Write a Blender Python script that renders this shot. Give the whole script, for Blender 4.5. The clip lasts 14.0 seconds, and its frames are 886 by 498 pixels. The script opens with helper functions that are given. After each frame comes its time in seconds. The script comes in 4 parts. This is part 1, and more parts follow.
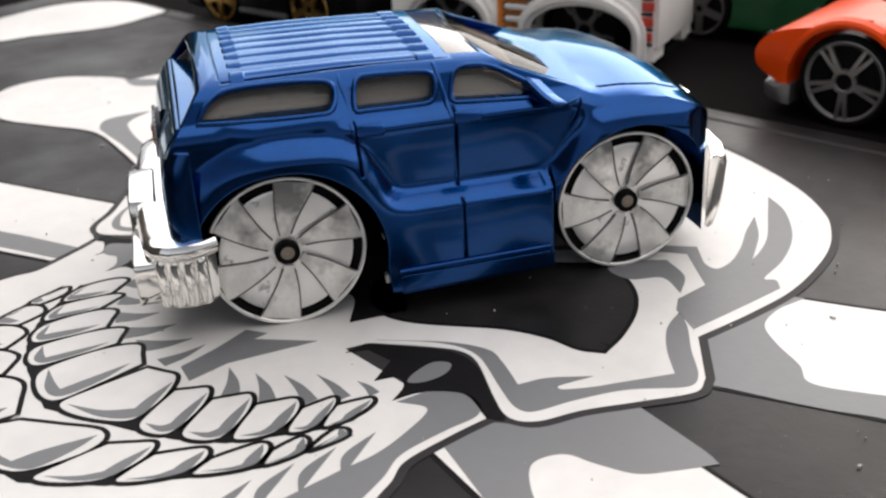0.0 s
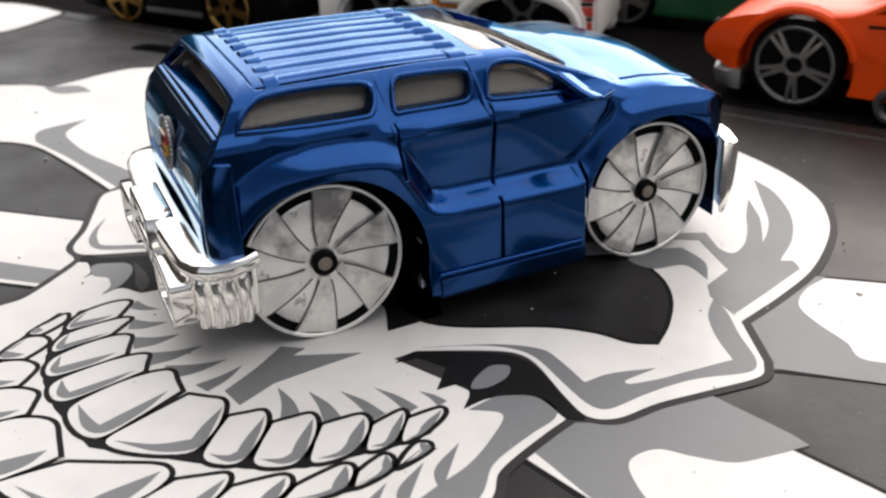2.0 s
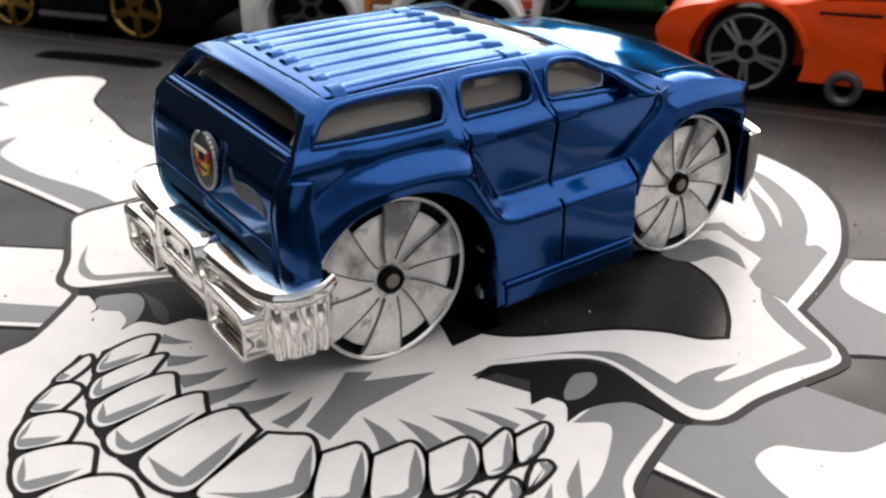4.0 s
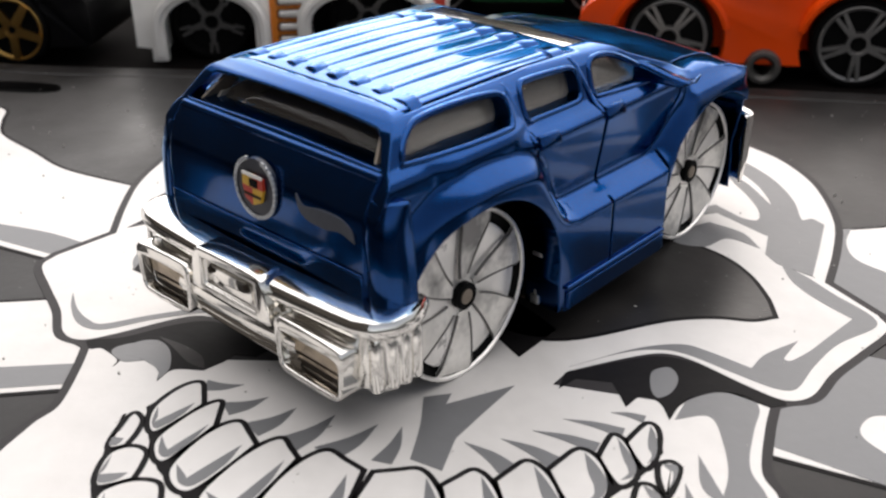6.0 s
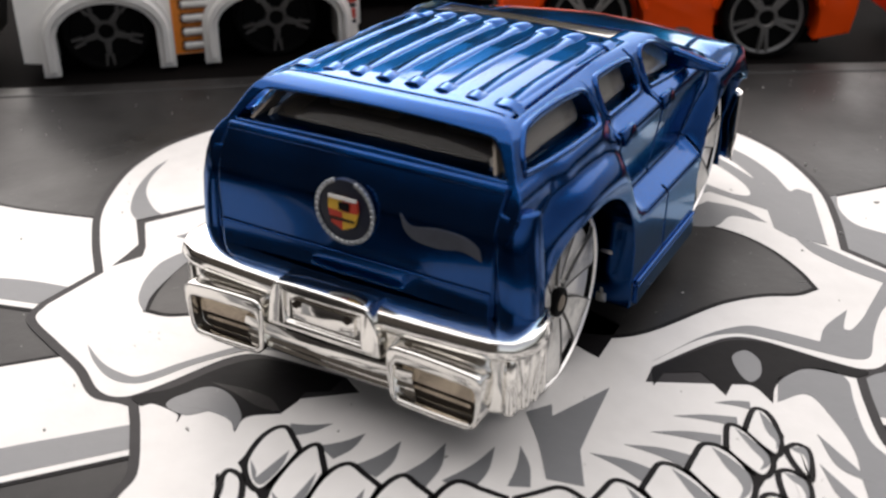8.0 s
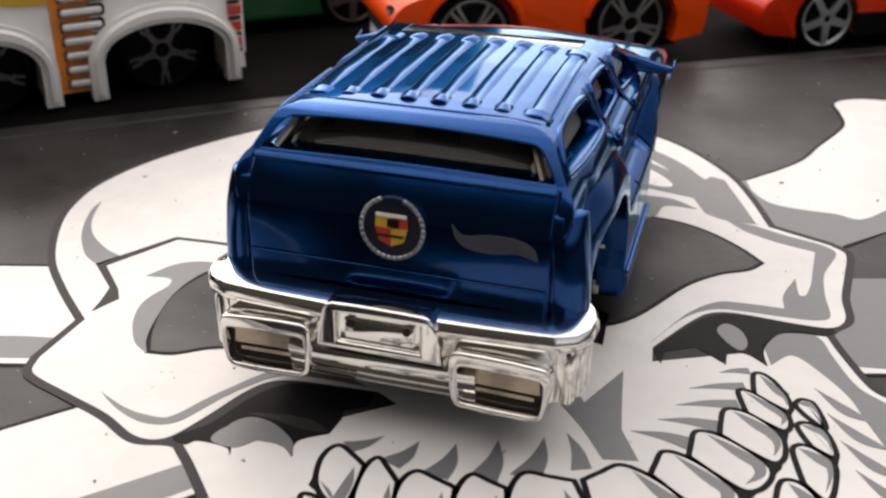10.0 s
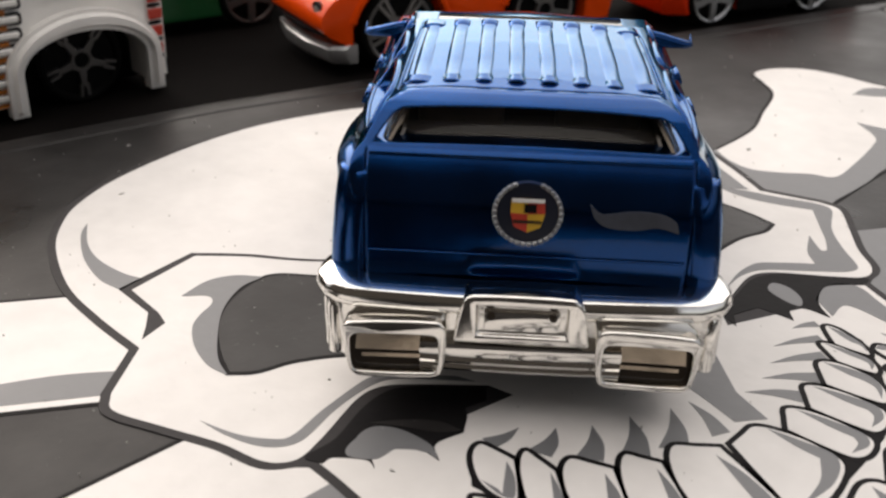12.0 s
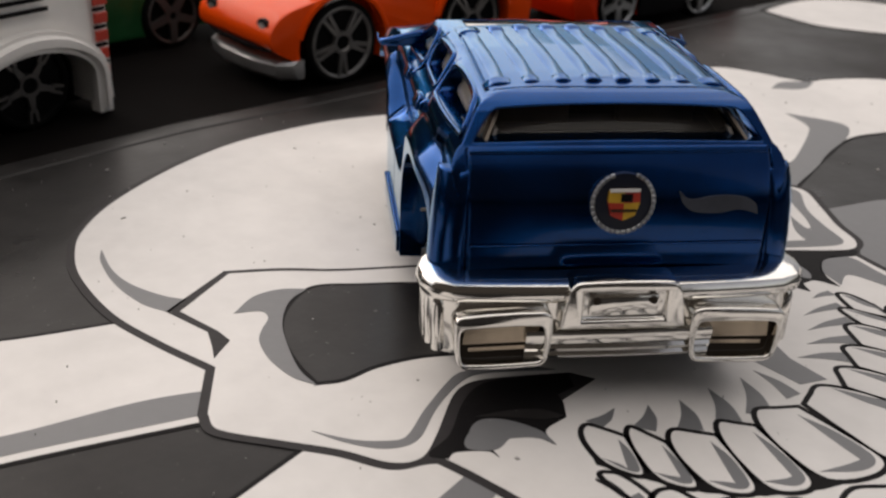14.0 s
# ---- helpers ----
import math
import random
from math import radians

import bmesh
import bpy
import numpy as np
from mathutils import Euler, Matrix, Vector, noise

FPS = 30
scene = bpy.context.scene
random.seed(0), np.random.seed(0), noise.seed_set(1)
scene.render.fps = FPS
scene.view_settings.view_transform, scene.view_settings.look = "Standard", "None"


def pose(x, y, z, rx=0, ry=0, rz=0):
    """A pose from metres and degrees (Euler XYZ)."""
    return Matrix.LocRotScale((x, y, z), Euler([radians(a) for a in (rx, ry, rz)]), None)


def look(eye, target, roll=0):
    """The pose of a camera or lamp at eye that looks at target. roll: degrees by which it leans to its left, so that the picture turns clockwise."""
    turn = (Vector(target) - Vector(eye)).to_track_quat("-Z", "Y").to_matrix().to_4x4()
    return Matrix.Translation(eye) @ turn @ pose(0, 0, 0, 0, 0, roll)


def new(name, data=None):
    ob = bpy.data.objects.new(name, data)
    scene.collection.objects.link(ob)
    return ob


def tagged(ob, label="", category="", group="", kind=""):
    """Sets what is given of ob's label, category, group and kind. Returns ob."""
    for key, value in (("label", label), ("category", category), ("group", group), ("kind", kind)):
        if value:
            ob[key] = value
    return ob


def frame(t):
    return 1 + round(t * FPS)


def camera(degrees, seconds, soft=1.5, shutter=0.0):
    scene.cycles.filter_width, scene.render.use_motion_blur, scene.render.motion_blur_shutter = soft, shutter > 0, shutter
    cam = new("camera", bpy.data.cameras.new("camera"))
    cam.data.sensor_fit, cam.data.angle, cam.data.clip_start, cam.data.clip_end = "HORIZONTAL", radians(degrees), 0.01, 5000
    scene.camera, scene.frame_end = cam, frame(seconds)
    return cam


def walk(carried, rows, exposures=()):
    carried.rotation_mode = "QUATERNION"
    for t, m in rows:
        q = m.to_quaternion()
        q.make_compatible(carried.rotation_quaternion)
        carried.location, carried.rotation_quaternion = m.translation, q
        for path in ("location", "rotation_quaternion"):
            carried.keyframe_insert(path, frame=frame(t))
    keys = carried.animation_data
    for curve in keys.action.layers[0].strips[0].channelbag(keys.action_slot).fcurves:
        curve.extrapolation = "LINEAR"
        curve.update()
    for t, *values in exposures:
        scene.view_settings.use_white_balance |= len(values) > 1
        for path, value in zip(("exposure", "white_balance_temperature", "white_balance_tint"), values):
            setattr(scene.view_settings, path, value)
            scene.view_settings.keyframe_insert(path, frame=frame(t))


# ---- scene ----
cam = camera(44.9, 14.0, soft=2.3)
cam.data.dof.use_dof, cam.data.dof.focus_distance, cam.data.dof.aperture_fstop = True, 0.142, 45.0
METRES, EYE, TILT, LEAN, TURN = 0.2336, 0.075, 0.0, 0.0, 0.0
ROWS = [
    (0.0, 0.0, 0.0, 0.0, -1.49, -26.08, 3.05),
    (0.5, -0.0303, 0.0007, 0.0013, -3.49, -26.31, 3.16),
    (1.0, -0.0482, 0.0042, 0.0012, -5.13, -26.42, 3.36),
    (1.5, -0.0736, 0.0137, 0.0022, -7.41, -26.67, 2.85),
    (2.0, -0.1149, 0.0278, 0.0043, -10.73, -26.94, 2.16),
    (2.5, -0.1497, 0.0433, 0.0065, -13.27, -27.02, 1.56),
    (3.0, -0.179, 0.0646, 0.0056, -16.43, -27.11, 0.9),
    (3.5, -0.2103, 0.0805, 0.0052, -18.89, -27.39, 0.88),
    (6.0, -0.3589, 0.1812, 0.0028, -33.72, -27.95, 0.54),
    (6.5, -0.386, 0.2181, 0.0032, -37.74, -27.97, 0.86),
    (7.0, -0.4058, 0.2407, 0.0023, -40.73, -28.24, 0.85),
    (7.5, -0.4316, 0.276, 0.0015, -43.82, -28.68, 0.39),
    (10.0, -0.5487, 0.3857, 0.0083, -59.78, -27.62, -0.63),
    (10.5, -0.57, 0.4351, 0.0056, -63.7, -27.9, -0.71),
    (11.0, -0.5793, 0.4667, 0.0034, -66.22, -27.97, -1.11),
    (11.5, -0.5985, 0.5033, 0.0003, -69.96, -27.87, -1.13),
    (12.0, -0.6089, 0.5413, -0.0055, -72.94, -27.32, -1.36),
    (12.5, -0.6295, 0.5739, -0.0063, -75.02, -27.04, -1.68),
    (13.0, -0.6519, 0.6166, -0.0074, -77.8, -26.67, -2.14),
    (13.5, -0.6563, 0.633, -0.0096, -79.41, -26.51, -1.99),
    (14.0, -0.6563, 0.6707, -0.0111, -83.56, -26.03, -2.22),
]
walk(cam, [(t, pose(0, 0, EYE, TILT, LEAN, TURN) @ pose(METRES * x, METRES * y, METRES * z, 90 + pitch, roll, yaw)) for t, x, y, z, yaw, pitch, roll in ROWS],
     [(0.0, 0.86, 6670, 12.5), (7.5, 0.92, 6700, 13.5), (10.5, 0.76, 7000, 15), (12.5, 0.63, 7050, 14), (13.5, 0.27, 7050, 15), (14.0, 0.27, 7050, 15)])

# ---- world and light ----
world = bpy.data.worlds.new("world")
scene.world = world
world.use_nodes = True
wn = world.node_tree
sky = wn.nodes.new("ShaderNodeTexSky")
sky.sky_type = "NISHITA"
sky.sun_disc = False
# lamp height tuned for the body's reflections, apart from the sky's 30-degree sun
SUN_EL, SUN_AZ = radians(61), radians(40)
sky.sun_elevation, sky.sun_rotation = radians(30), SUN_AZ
sky.air_density, sky.dust_density, sky.ozone_density = 1.0, 3.0, 1.0
pale = wn.nodes.new("ShaderNodeHueSaturation")
pale.inputs["Saturation"].default_value = 0.33
wn.links.new(sky.outputs["Color"], pale.inputs["Color"])
wn.links.new(pale.outputs["Color"], wn.nodes["Background"].inputs["Color"])
wn.nodes["Background"].inputs["Strength"].default_value = 0.08

# overcast: the very broad soft sun stands for bright cloud, higher than the sky's sun
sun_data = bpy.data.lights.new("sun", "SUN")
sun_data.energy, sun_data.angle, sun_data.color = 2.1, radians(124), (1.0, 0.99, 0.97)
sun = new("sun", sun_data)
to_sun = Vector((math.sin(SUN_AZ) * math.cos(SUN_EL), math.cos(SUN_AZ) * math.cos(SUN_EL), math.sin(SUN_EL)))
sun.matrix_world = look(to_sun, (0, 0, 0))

# ---- materials ----
def material(name, colour, rough=0.5, metal=0.0, coat=0.0, vary=0.12, size=6.0, bump=0.0, bump_size=40.0, spots=None, spot_size=120.0, spot_cut=0.7, rough_vary=0.1, spec=0.5, edge=0.0, spot_soft=0.06):
    """Procedural surface; size and bump_size are features per centimetre-ish (object metres times 1000)."""
    m = bpy.data.materials.new(name)
    m.use_nodes = True
    nt = m.node_tree
    b = nt.nodes["Principled BSDF"]
    b.inputs["Metallic"].default_value = metal
    b.inputs["Coat Weight"].default_value = coat
    b.inputs["Specular IOR Level"].default_value = spec
    b.inputs["Coat Roughness"].default_value = 0.05
    co = nt.nodes.new("ShaderNodeTexCoord")
    n1 = nt.nodes.new("ShaderNodeTexNoise")
    n1.inputs["Scale"].default_value, n1.inputs["Detail"].default_value = size * 10, 6
    n2 = nt.nodes.new("ShaderNodeTexNoise")
    n2.inputs["Scale"].default_value, n2.inputs["Detail"].default_value = size * 75, 3
    for n in (n1, n2):
        nt.links.new(co.outputs["Object"], n.inputs["Vector"])
    add = nt.nodes.new("ShaderNodeMath")
    add.operation = "MULTIPLY_ADD"
    add.inputs[1].default_value = 0.35
    nt.links.new(n2.outputs["Fac"], add.inputs[0])
    nt.links.new(n1.outputs["Fac"], add.inputs[2])
    ramp = nt.nodes.new("ShaderNodeMapRange")
    ramp.inputs["From Min"].default_value, ramp.inputs["From Max"].default_value = 0.4, 0.95
    ramp.inputs["To Min"].default_value, ramp.inputs["To Max"].default_value = 1 - vary, 1 + vary
    nt.links.new(add.outputs[0], ramp.inputs["Value"])
    mul = nt.nodes.new("ShaderNodeVectorMath")
    mul.operation = "SCALE"
    mul.inputs[0].default_value = colour
    nt.links.new(ramp.outputs[0], mul.inputs["Scale"])
    out = mul.outputs[0]
    if spots:
        n3 = nt.nodes.new("ShaderNodeTexNoise")
        n3.inputs["Scale"].default_value, n3.inputs["Detail"].default_value, n3.inputs["Roughness"].default_value = spot_size * 10, 4, 0.7
        nt.links.new(co.outputs["Object"], n3.inputs["Vector"])
        cut = nt.nodes.new("ShaderNodeMapRange")
        cut.inputs["From Min"].default_value, cut.inputs["From Max"].default_value = spot_cut, spot_cut + spot_soft
        nt.links.new(n3.outputs["Fac"], cut.inputs["Value"])
        mix = nt.nodes.new("ShaderNodeMix")
        mix.data_type = "RGBA"
        nt.links.new(cut.outputs[0], mix.inputs["Factor"])
        nt.links.new(out, mix.inputs["A"])
        mix.inputs["B"].default_value = (*spots, 1)
        out = mix.outputs["Result"]
    nt.links.new(out, b.inputs["Base Color"])
    rr = nt.nodes.new("ShaderNodeMapRange")
    rr.inputs["From Min"].default_value, rr.inputs["From Max"].default_value = 0.3, 0.7
    rr.inputs["To Min"].default_value, rr.inputs["To Max"].default_value = max(rough * (1 - rough_vary), 0.02), min(rough * (1 + rough_vary), 1)
    nt.links.new(n1.outputs["Fac"], rr.inputs["Value"])
    nt.links.new(rr.outputs[0], b.inputs["Roughness"])
    if bump:
        n4 = nt.nodes.new("ShaderNodeTexNoise")
        n4.inputs["Scale"].default_value, n4.inputs["Detail"].default_value = bump_size * 10, 4
        nt.links.new(co.outputs["Object"], n4.inputs["Vector"])
        bp = nt.nodes.new("ShaderNodeBump")
        bp.inputs["Strength"].default_value, bp.inputs["Distance"].default_value = bump, 0.0003
        nt.links.new(n4.outputs["Fac"], bp.inputs["Height"])
        nt.links.new(bp.outputs["Normal"], b.inputs["Normal"])
        if edge:
            soft = nt.nodes.new("ShaderNodeBevel")
            soft.samples = 6
            soft.inputs["Radius"].default_value = edge
            nt.links.new(soft.outputs["Normal"], bp.inputs["Normal"])
            nt.links.new(soft.outputs["Normal"], b.inputs["Coat Normal"])
    return m


M_SHADE_WALL = material("dark_light_blocker", (0.05, 0.045, 0.04), 0.9, vary=0.25, size=0.1, bump=0.3, bump_size=4, spec=0.1)
M_LID = material("black_plastic", (0.0135, 0.0125, 0.0122), 0.44, vary=0.85, size=2.6, bump=0.1, bump_size=60, spots=(0.16, 0.155, 0.15), spot_size=110, spot_cut=0.67, rough_vary=0.5, spec=0.17)
M_WHITE = material("white_print", (0.63, 0.612, 0.592), 0.45, vary=0.15, size=3, bump=0.12, bump_size=70, spots=(0.5, 0.47, 0.44), spot_size=40, spot_cut=0.71)
M_GREY = material("grey_print", (0.142, 0.145, 0.15), 0.5, vary=0.08, size=6, bump=0.12, bump_size=70)
M_INK = material("black_print", (0.009, 0.0083, 0.0088), 0.5, vary=0.25, size=6, bump=0.12, bump_size=70, spec=0.05)
M_LINE = material("dark_grey_line_print", (0.030, 0.028, 0.029), 0.5, vary=0.25, size=9, bump=0.12, bump_size=70, spec=0.1)
M_TABLE = material("dark_table", (0.006, 0.0052, 0.005), 0.8, vary=0.35, size=1.5, bump=0.3, bump_size=25, spec=0.015)
M_BLUE = material("metallic_blue_paint", (0.0001, 0.0412, 0.167), 0.2, metal=1.0, coat=0.9, vary=0.12, size=14, rough_vary=0.2, bump=0.05, bump_size=50, edge=0.00034)
M_BLUE.node_tree.nodes["Principled BSDF"].inputs["Specular Tint"].default_value = (0.10, 0.67, 1.0, 1)
M_BLUE.node_tree.nodes["Principled BSDF"].inputs["Coat IOR"].default_value = 1.29
M_BLUE.node_tree.nodes["Principled BSDF"].inputs["Coat Roughness"].default_value = 0.07
M_CHROME = material("chrome_plastic", (0.86, 0.84, 0.80), 0.11, metal=1.0, vary=0.08, size=10, rough_vary=0.4, bump=0.2, bump_size=14)
M_RIM = material("worn_silver_rim", (0.88, 0.86, 0.83), 0.34, metal=0.7, vary=0.06, size=14, spots=(0.42, 0.41, 0.40), spot_size=20, spot_cut=0.62, bump=0.2, bump_size=40)
M_TYRE = material("black_tyre", (0.004, 0.004, 0.004), 0.5, vary=0.2, size=10, spec=0.05)
M_GROOVE = material("dark_groove", (0.03, 0.022, 0.016), 0.6, vary=0.2, size=10, spec=0.15)
M_GROOVE_SHADE = material("groove_shade_grey", (0.10, 0.095, 0.09), 0.5, vary=0.3, size=14)
M_SEAT = material("grey_tan_interior", (0.31, 0.285, 0.25), 0.6, vary=0.15, size=8)
M_BASE = material("dark_chassis", (0.004, 0.004, 0.004), 0.7, vary=0.2, size=8, spec=0.02)
M_BLADE = material("scuffed_grey_rim", (0.80, 0.78, 0.74), 0.34, metal=0.6, vary=0.2, size=22, spots=(0.24, 0.235, 0.23), spot_size=8, spot_cut=0.48, spot_soft=0.16, bump=0.2, bump_size=40)
M_ORANGE = material("orange_paint", (0.74, 0.062, 0.003), 0.32, coat=0.06, vary=0.06, size=8, spec=0.1)
M_RED = material("red_orange_paint", (0.55, 0.026, 0.003), 0.32, coat=0.06, vary=0.06, size=8, spec=0.1)
M_VAN = material("white_toy_paint", (0.82, 0.80, 0.76), 0.35, coat=0.5, vary=0.06, size=8)
M_BLACKP = material("black_toy_paint", (0.004, 0.004, 0.0045), 0.35, coat=0.03, vary=0.2, size=8, spec=0.08)
M_GREEN = material("dark_green_paint", (0.004, 0.05, 0.015), 0.3, coat=0.1, vary=0.15, size=8, spec=0.2)
M_GOLD = material("gold_rim", (0.55, 0.33, 0.10), 0.3, metal=1.0, vary=0.2, size=14)
M_SILVER = material("silver_rim", (0.5, 0.5, 0.5), 0.35, metal=0.9, vary=0.15, size=14)
M_DARKRIM = material("dark_silver_rim", (0.12, 0.115, 0.11), 0.45, metal=0.7, vary=0.2, size=14)
M_GREYRIM = material("grey_metal_rim", (0.20, 0.192, 0.185), 0.4, metal=0.8, vary=0.2, size=14)
M_YELLOW = material("yellow_enamel", (0.65, 0.38, 0.03), 0.4, vary=0.1)
M_REDE = material("red_enamel", (0.5, 0.04, 0.02), 0.4, vary=0.1)
M_FLAME = material("orange_flame_print", (0.75, 0.22, 0.02), 0.4, vary=0.25, size=10)
M_DECAL = material("silver_decal", (0.06, 0.066, 0.085), 0.45, metal=0.3, vary=0.3, size=12)
M_DUST = material("pale_dust", (0.36, 0.35, 0.335), 0.8, vary=0.2, size=20)
M_WREATH = material("dull_silver_wreath", (0.36, 0.37, 0.38), 0.35, metal=0.8, vary=0.3, size=20)
M_BADGE = material("black_blue_enamel", (0.004, 0.007, 0.02), 0.35, vary=0.2, size=20)
M_PIN = material("dull_axle_metal", (0.20, 0.165, 0.13), 0.5, metal=0.3, vary=0.25, size=20)
M_LENS = material("brown_mirror_lens", (0.42, 0.35, 0.27), 0.22, metal=0.9, vary=0.3, size=14, bump=0.3, bump_size=20)
M_CREAM = material("smoked_cream_plastic", (0.13, 0.12, 0.10), 0.14, coat=1.0, vary=0.3, size=10)


def glass(name, tint, rough=0.05, clear=0.9):
    m = bpy.data.materials.new(name)
    m.use_nodes = True
    b = m.node_tree.nodes["Principled BSDF"]
    b.inputs["Base Color"].default_value = (*tint, 1)
    b.inputs["Roughness"].default_value = rough
    b.inputs["Transmission Weight"].default_value = clear
    b.inputs["IOR"].default_value = 1.06
    b.inputs["Coat Weight"].default_value = 0.3
    return m


M_GLASS = glass("smoked_window_plastic", (0.38, 0.34, 0.30))
M_PANE = glass("cloudy_window_plastic", (0.42, 0.39, 0.355), 0.08, 0.7)

# ---- mesh helpers (lengths in millimetres) ----
MM = 0.001


def part(name, bm, mat, parent=None, label="", angle=35):
    """Links a bmesh, drawn in millimetres, as one mesh object."""
    bmesh.ops.scale(bm, vec=(MM, MM, MM), verts=bm.verts)
    me = bpy.data.meshes.new(name)
    bm.to_mesh(me)
    bm.free()
    return link(name, me, mat, parent, label, angle)


def link(name, me, mat, parent=None, label="", angle=35):
    me.materials.clear()
    me.materials.append(mat)
    for p in me.polygons:
        p.use_smooth = True
    me.set_sharp_from_angle(angle=radians(angle))
    ob = new(name, me)
    if parent:
        ob.parent = parent
    if label:
        tagged(ob, label)
    return ob


def spline(pts, n=6):
    """Closed smooth outline through control points; a third value of 1 makes a corner."""
    k, out = len(pts), []
    for i in range(k):
        a, b = pts[i], pts[(i + 1) % k]
        p0, p3 = pts[i - 1], pts[(i + 2) % k]
        A, B = Vector(a[:2]), Vector(b[:2])
        ca, cb = len(a) > 2, len(b) > 2
        ta = (B - A) if ca else (B - Vector(p0[:2])) * 0.5
        tb = (B - A) if cb else (Vector(p3[:2]) - A) * 0.5
        d = (B - A).length
        for t in (ta, tb):
            if t.length > 1.2 * d:
                t *= 1.2 * d / t.length
        steps = 1 if ca and cb else n
        for s in range(steps):
            t = s / steps
            h00, h10 = 2 * t**3 - 3 * t**2 + 1, t**3 - 2 * t**2 + t
            h01, h11 = -2 * t**3 + 3 * t**2, t**3 - t**2
            out.append(tuple(h00 * A + h10 * ta + h01 * B + h11 * tb))
    return out


def area(pts):
    return sum(pts[i - 1][0] * pts[i][1] - pts[i][0] * pts[i - 1][1] for i in range(len(pts))) / 2


def grown(pts, d):
    """The outline pushed outwards by d."""
    if area(pts) < 0:
        pts = pts[::-1]
    out, k = [], len(pts)
    for i in range(k):
        a, b, c = Vector(pts[i - 1]), Vector(pts[i]), Vector(pts[(i + 1) % k])
        e, f = (b - a), (c - b)
        if e.length < 1e-6 or f.length < 1e-6:
            out.append(tuple(b))
            continue
        e.normalize(), f.normalize()
        n = Vector((e.y + f.y, -e.x - f.x))
        n = n / max(n.length, 1e-6)
        s = min(1 / max(n.dot(Vector((e.y, -e.x))), 0.4), 1.8)
        out.append(tuple(b + n * d * s))
    return out


def plate(bm, pts, z0, z1, bottom=False):
    """A flat piece with that outline, from z0 up to z1."""
    if area(pts) < 0:
        pts = pts[::-1]
    lo = [bm.verts.new((x, y, z0)) for x, y in pts]
    hi = [bm.verts.new((x, y, z1)) for x, y in pts]
    bm.faces.new(hi)
    if bottom:
        bm.faces.new(lo[::-1])
    for i in range(len(pts)):
        j = (i + 1) % len(pts)
        bm.faces.new((lo[i], lo[j], hi[j], hi[i]))
    return bm


def prism(pts, axis, a, b):
    """A closed bar with an outline across the given axis, from a to b. Axis x: outline (y, z); y: (x, z); z: (x, y)."""
    bm = plate(bmesh.new(), pts, a, b, True)
    for v in bm.verts:
        p, q, h = v.co
        v.co = {"x": (h, p, q), "y": (p, h, q), "z": (p, q, h)}[axis]
    bmesh.ops.recalc_face_normals(bm, faces=bm.faces)
    return bm


def box(x0, x1, y0, y1, z0, z1, bevel=0.0, seg=2):
    bm = prism([(x0, y0), (x1, y0), (x1, y1), (x0, y1)], "z", z0, z1)
    if bevel:
        bmesh.ops.bevel(bm, geom=bm.edges[:], offset=bevel, segments=seg, affect="EDGES", profile=0.5)
    return bm


def joined(*bms):
    out = bms[0]
    for b in bms[1:]:
        me = bpy.data.meshes.new("tmp")
        b.to_mesh(me)
        b.free()
        out.from_mesh(me)
        bpy.data.meshes.remove(me)
    return out


def loft(rings, caps=True):
    """Skin over closed rings of equally many points."""
    bm = bmesh.new()
    rows = [[bm.verts.new(p) for p in r] for r in rings]
    k = len(rows[0])
    for r, s in zip(rows, rows[1:]):
        for i in range(k):
            bm.faces.new((r[i], r[(i + 1) % k], s[(i + 1) % k], s[i]))
    if caps:
        bm.faces.new(rows[0][::-1])
        bm.faces.new(rows[-1])
    bmesh.ops.recalc_face_normals(bm, faces=bm.faces)
    return bm


def turned(profile, segs=48, a0=0.0, a1=360.0):
    """A body of rotation about the y axis; profile of (radius, y)."""
    bm = bmesh.new()
    full = a1 - a0 >= 359.9
    k = segs if full else segs + 1
    rows = []
    for i in range(k):
        a = radians(a0 + (a1 - a0) * i / segs)
        rows.append([bm.verts.new((r * math.cos(a), y, r * math.sin(a))) for r, y in profile])
    for i in range(segs):
        p, q = rows[i], rows[(i + 1) % k]
        for j in range(len(profile) - 1):
            bm.faces.new((p[j], p[j + 1], q[j + 1], q[j]))
    if not full:
        for r in (rows[0], rows[-1]):
            bm.faces.new(r)
    bmesh.ops.remove_doubles(bm, verts=bm.verts, dist=1e-4)
    bmesh.ops.recalc_face_normals(bm, faces=bm.faces)
    return bm


def moved(bm, x=0, y=0, z=0, rot=None):
    if rot:
        bmesh.ops.rotate(bm, verts=bm.verts, cent=(0, 0, 0), matrix=Euler([radians(a) for a in rot]).to_matrix())
    bmesh.ops.translate(bm, verts=bm.verts, vec=(x, y, z))
    return bm


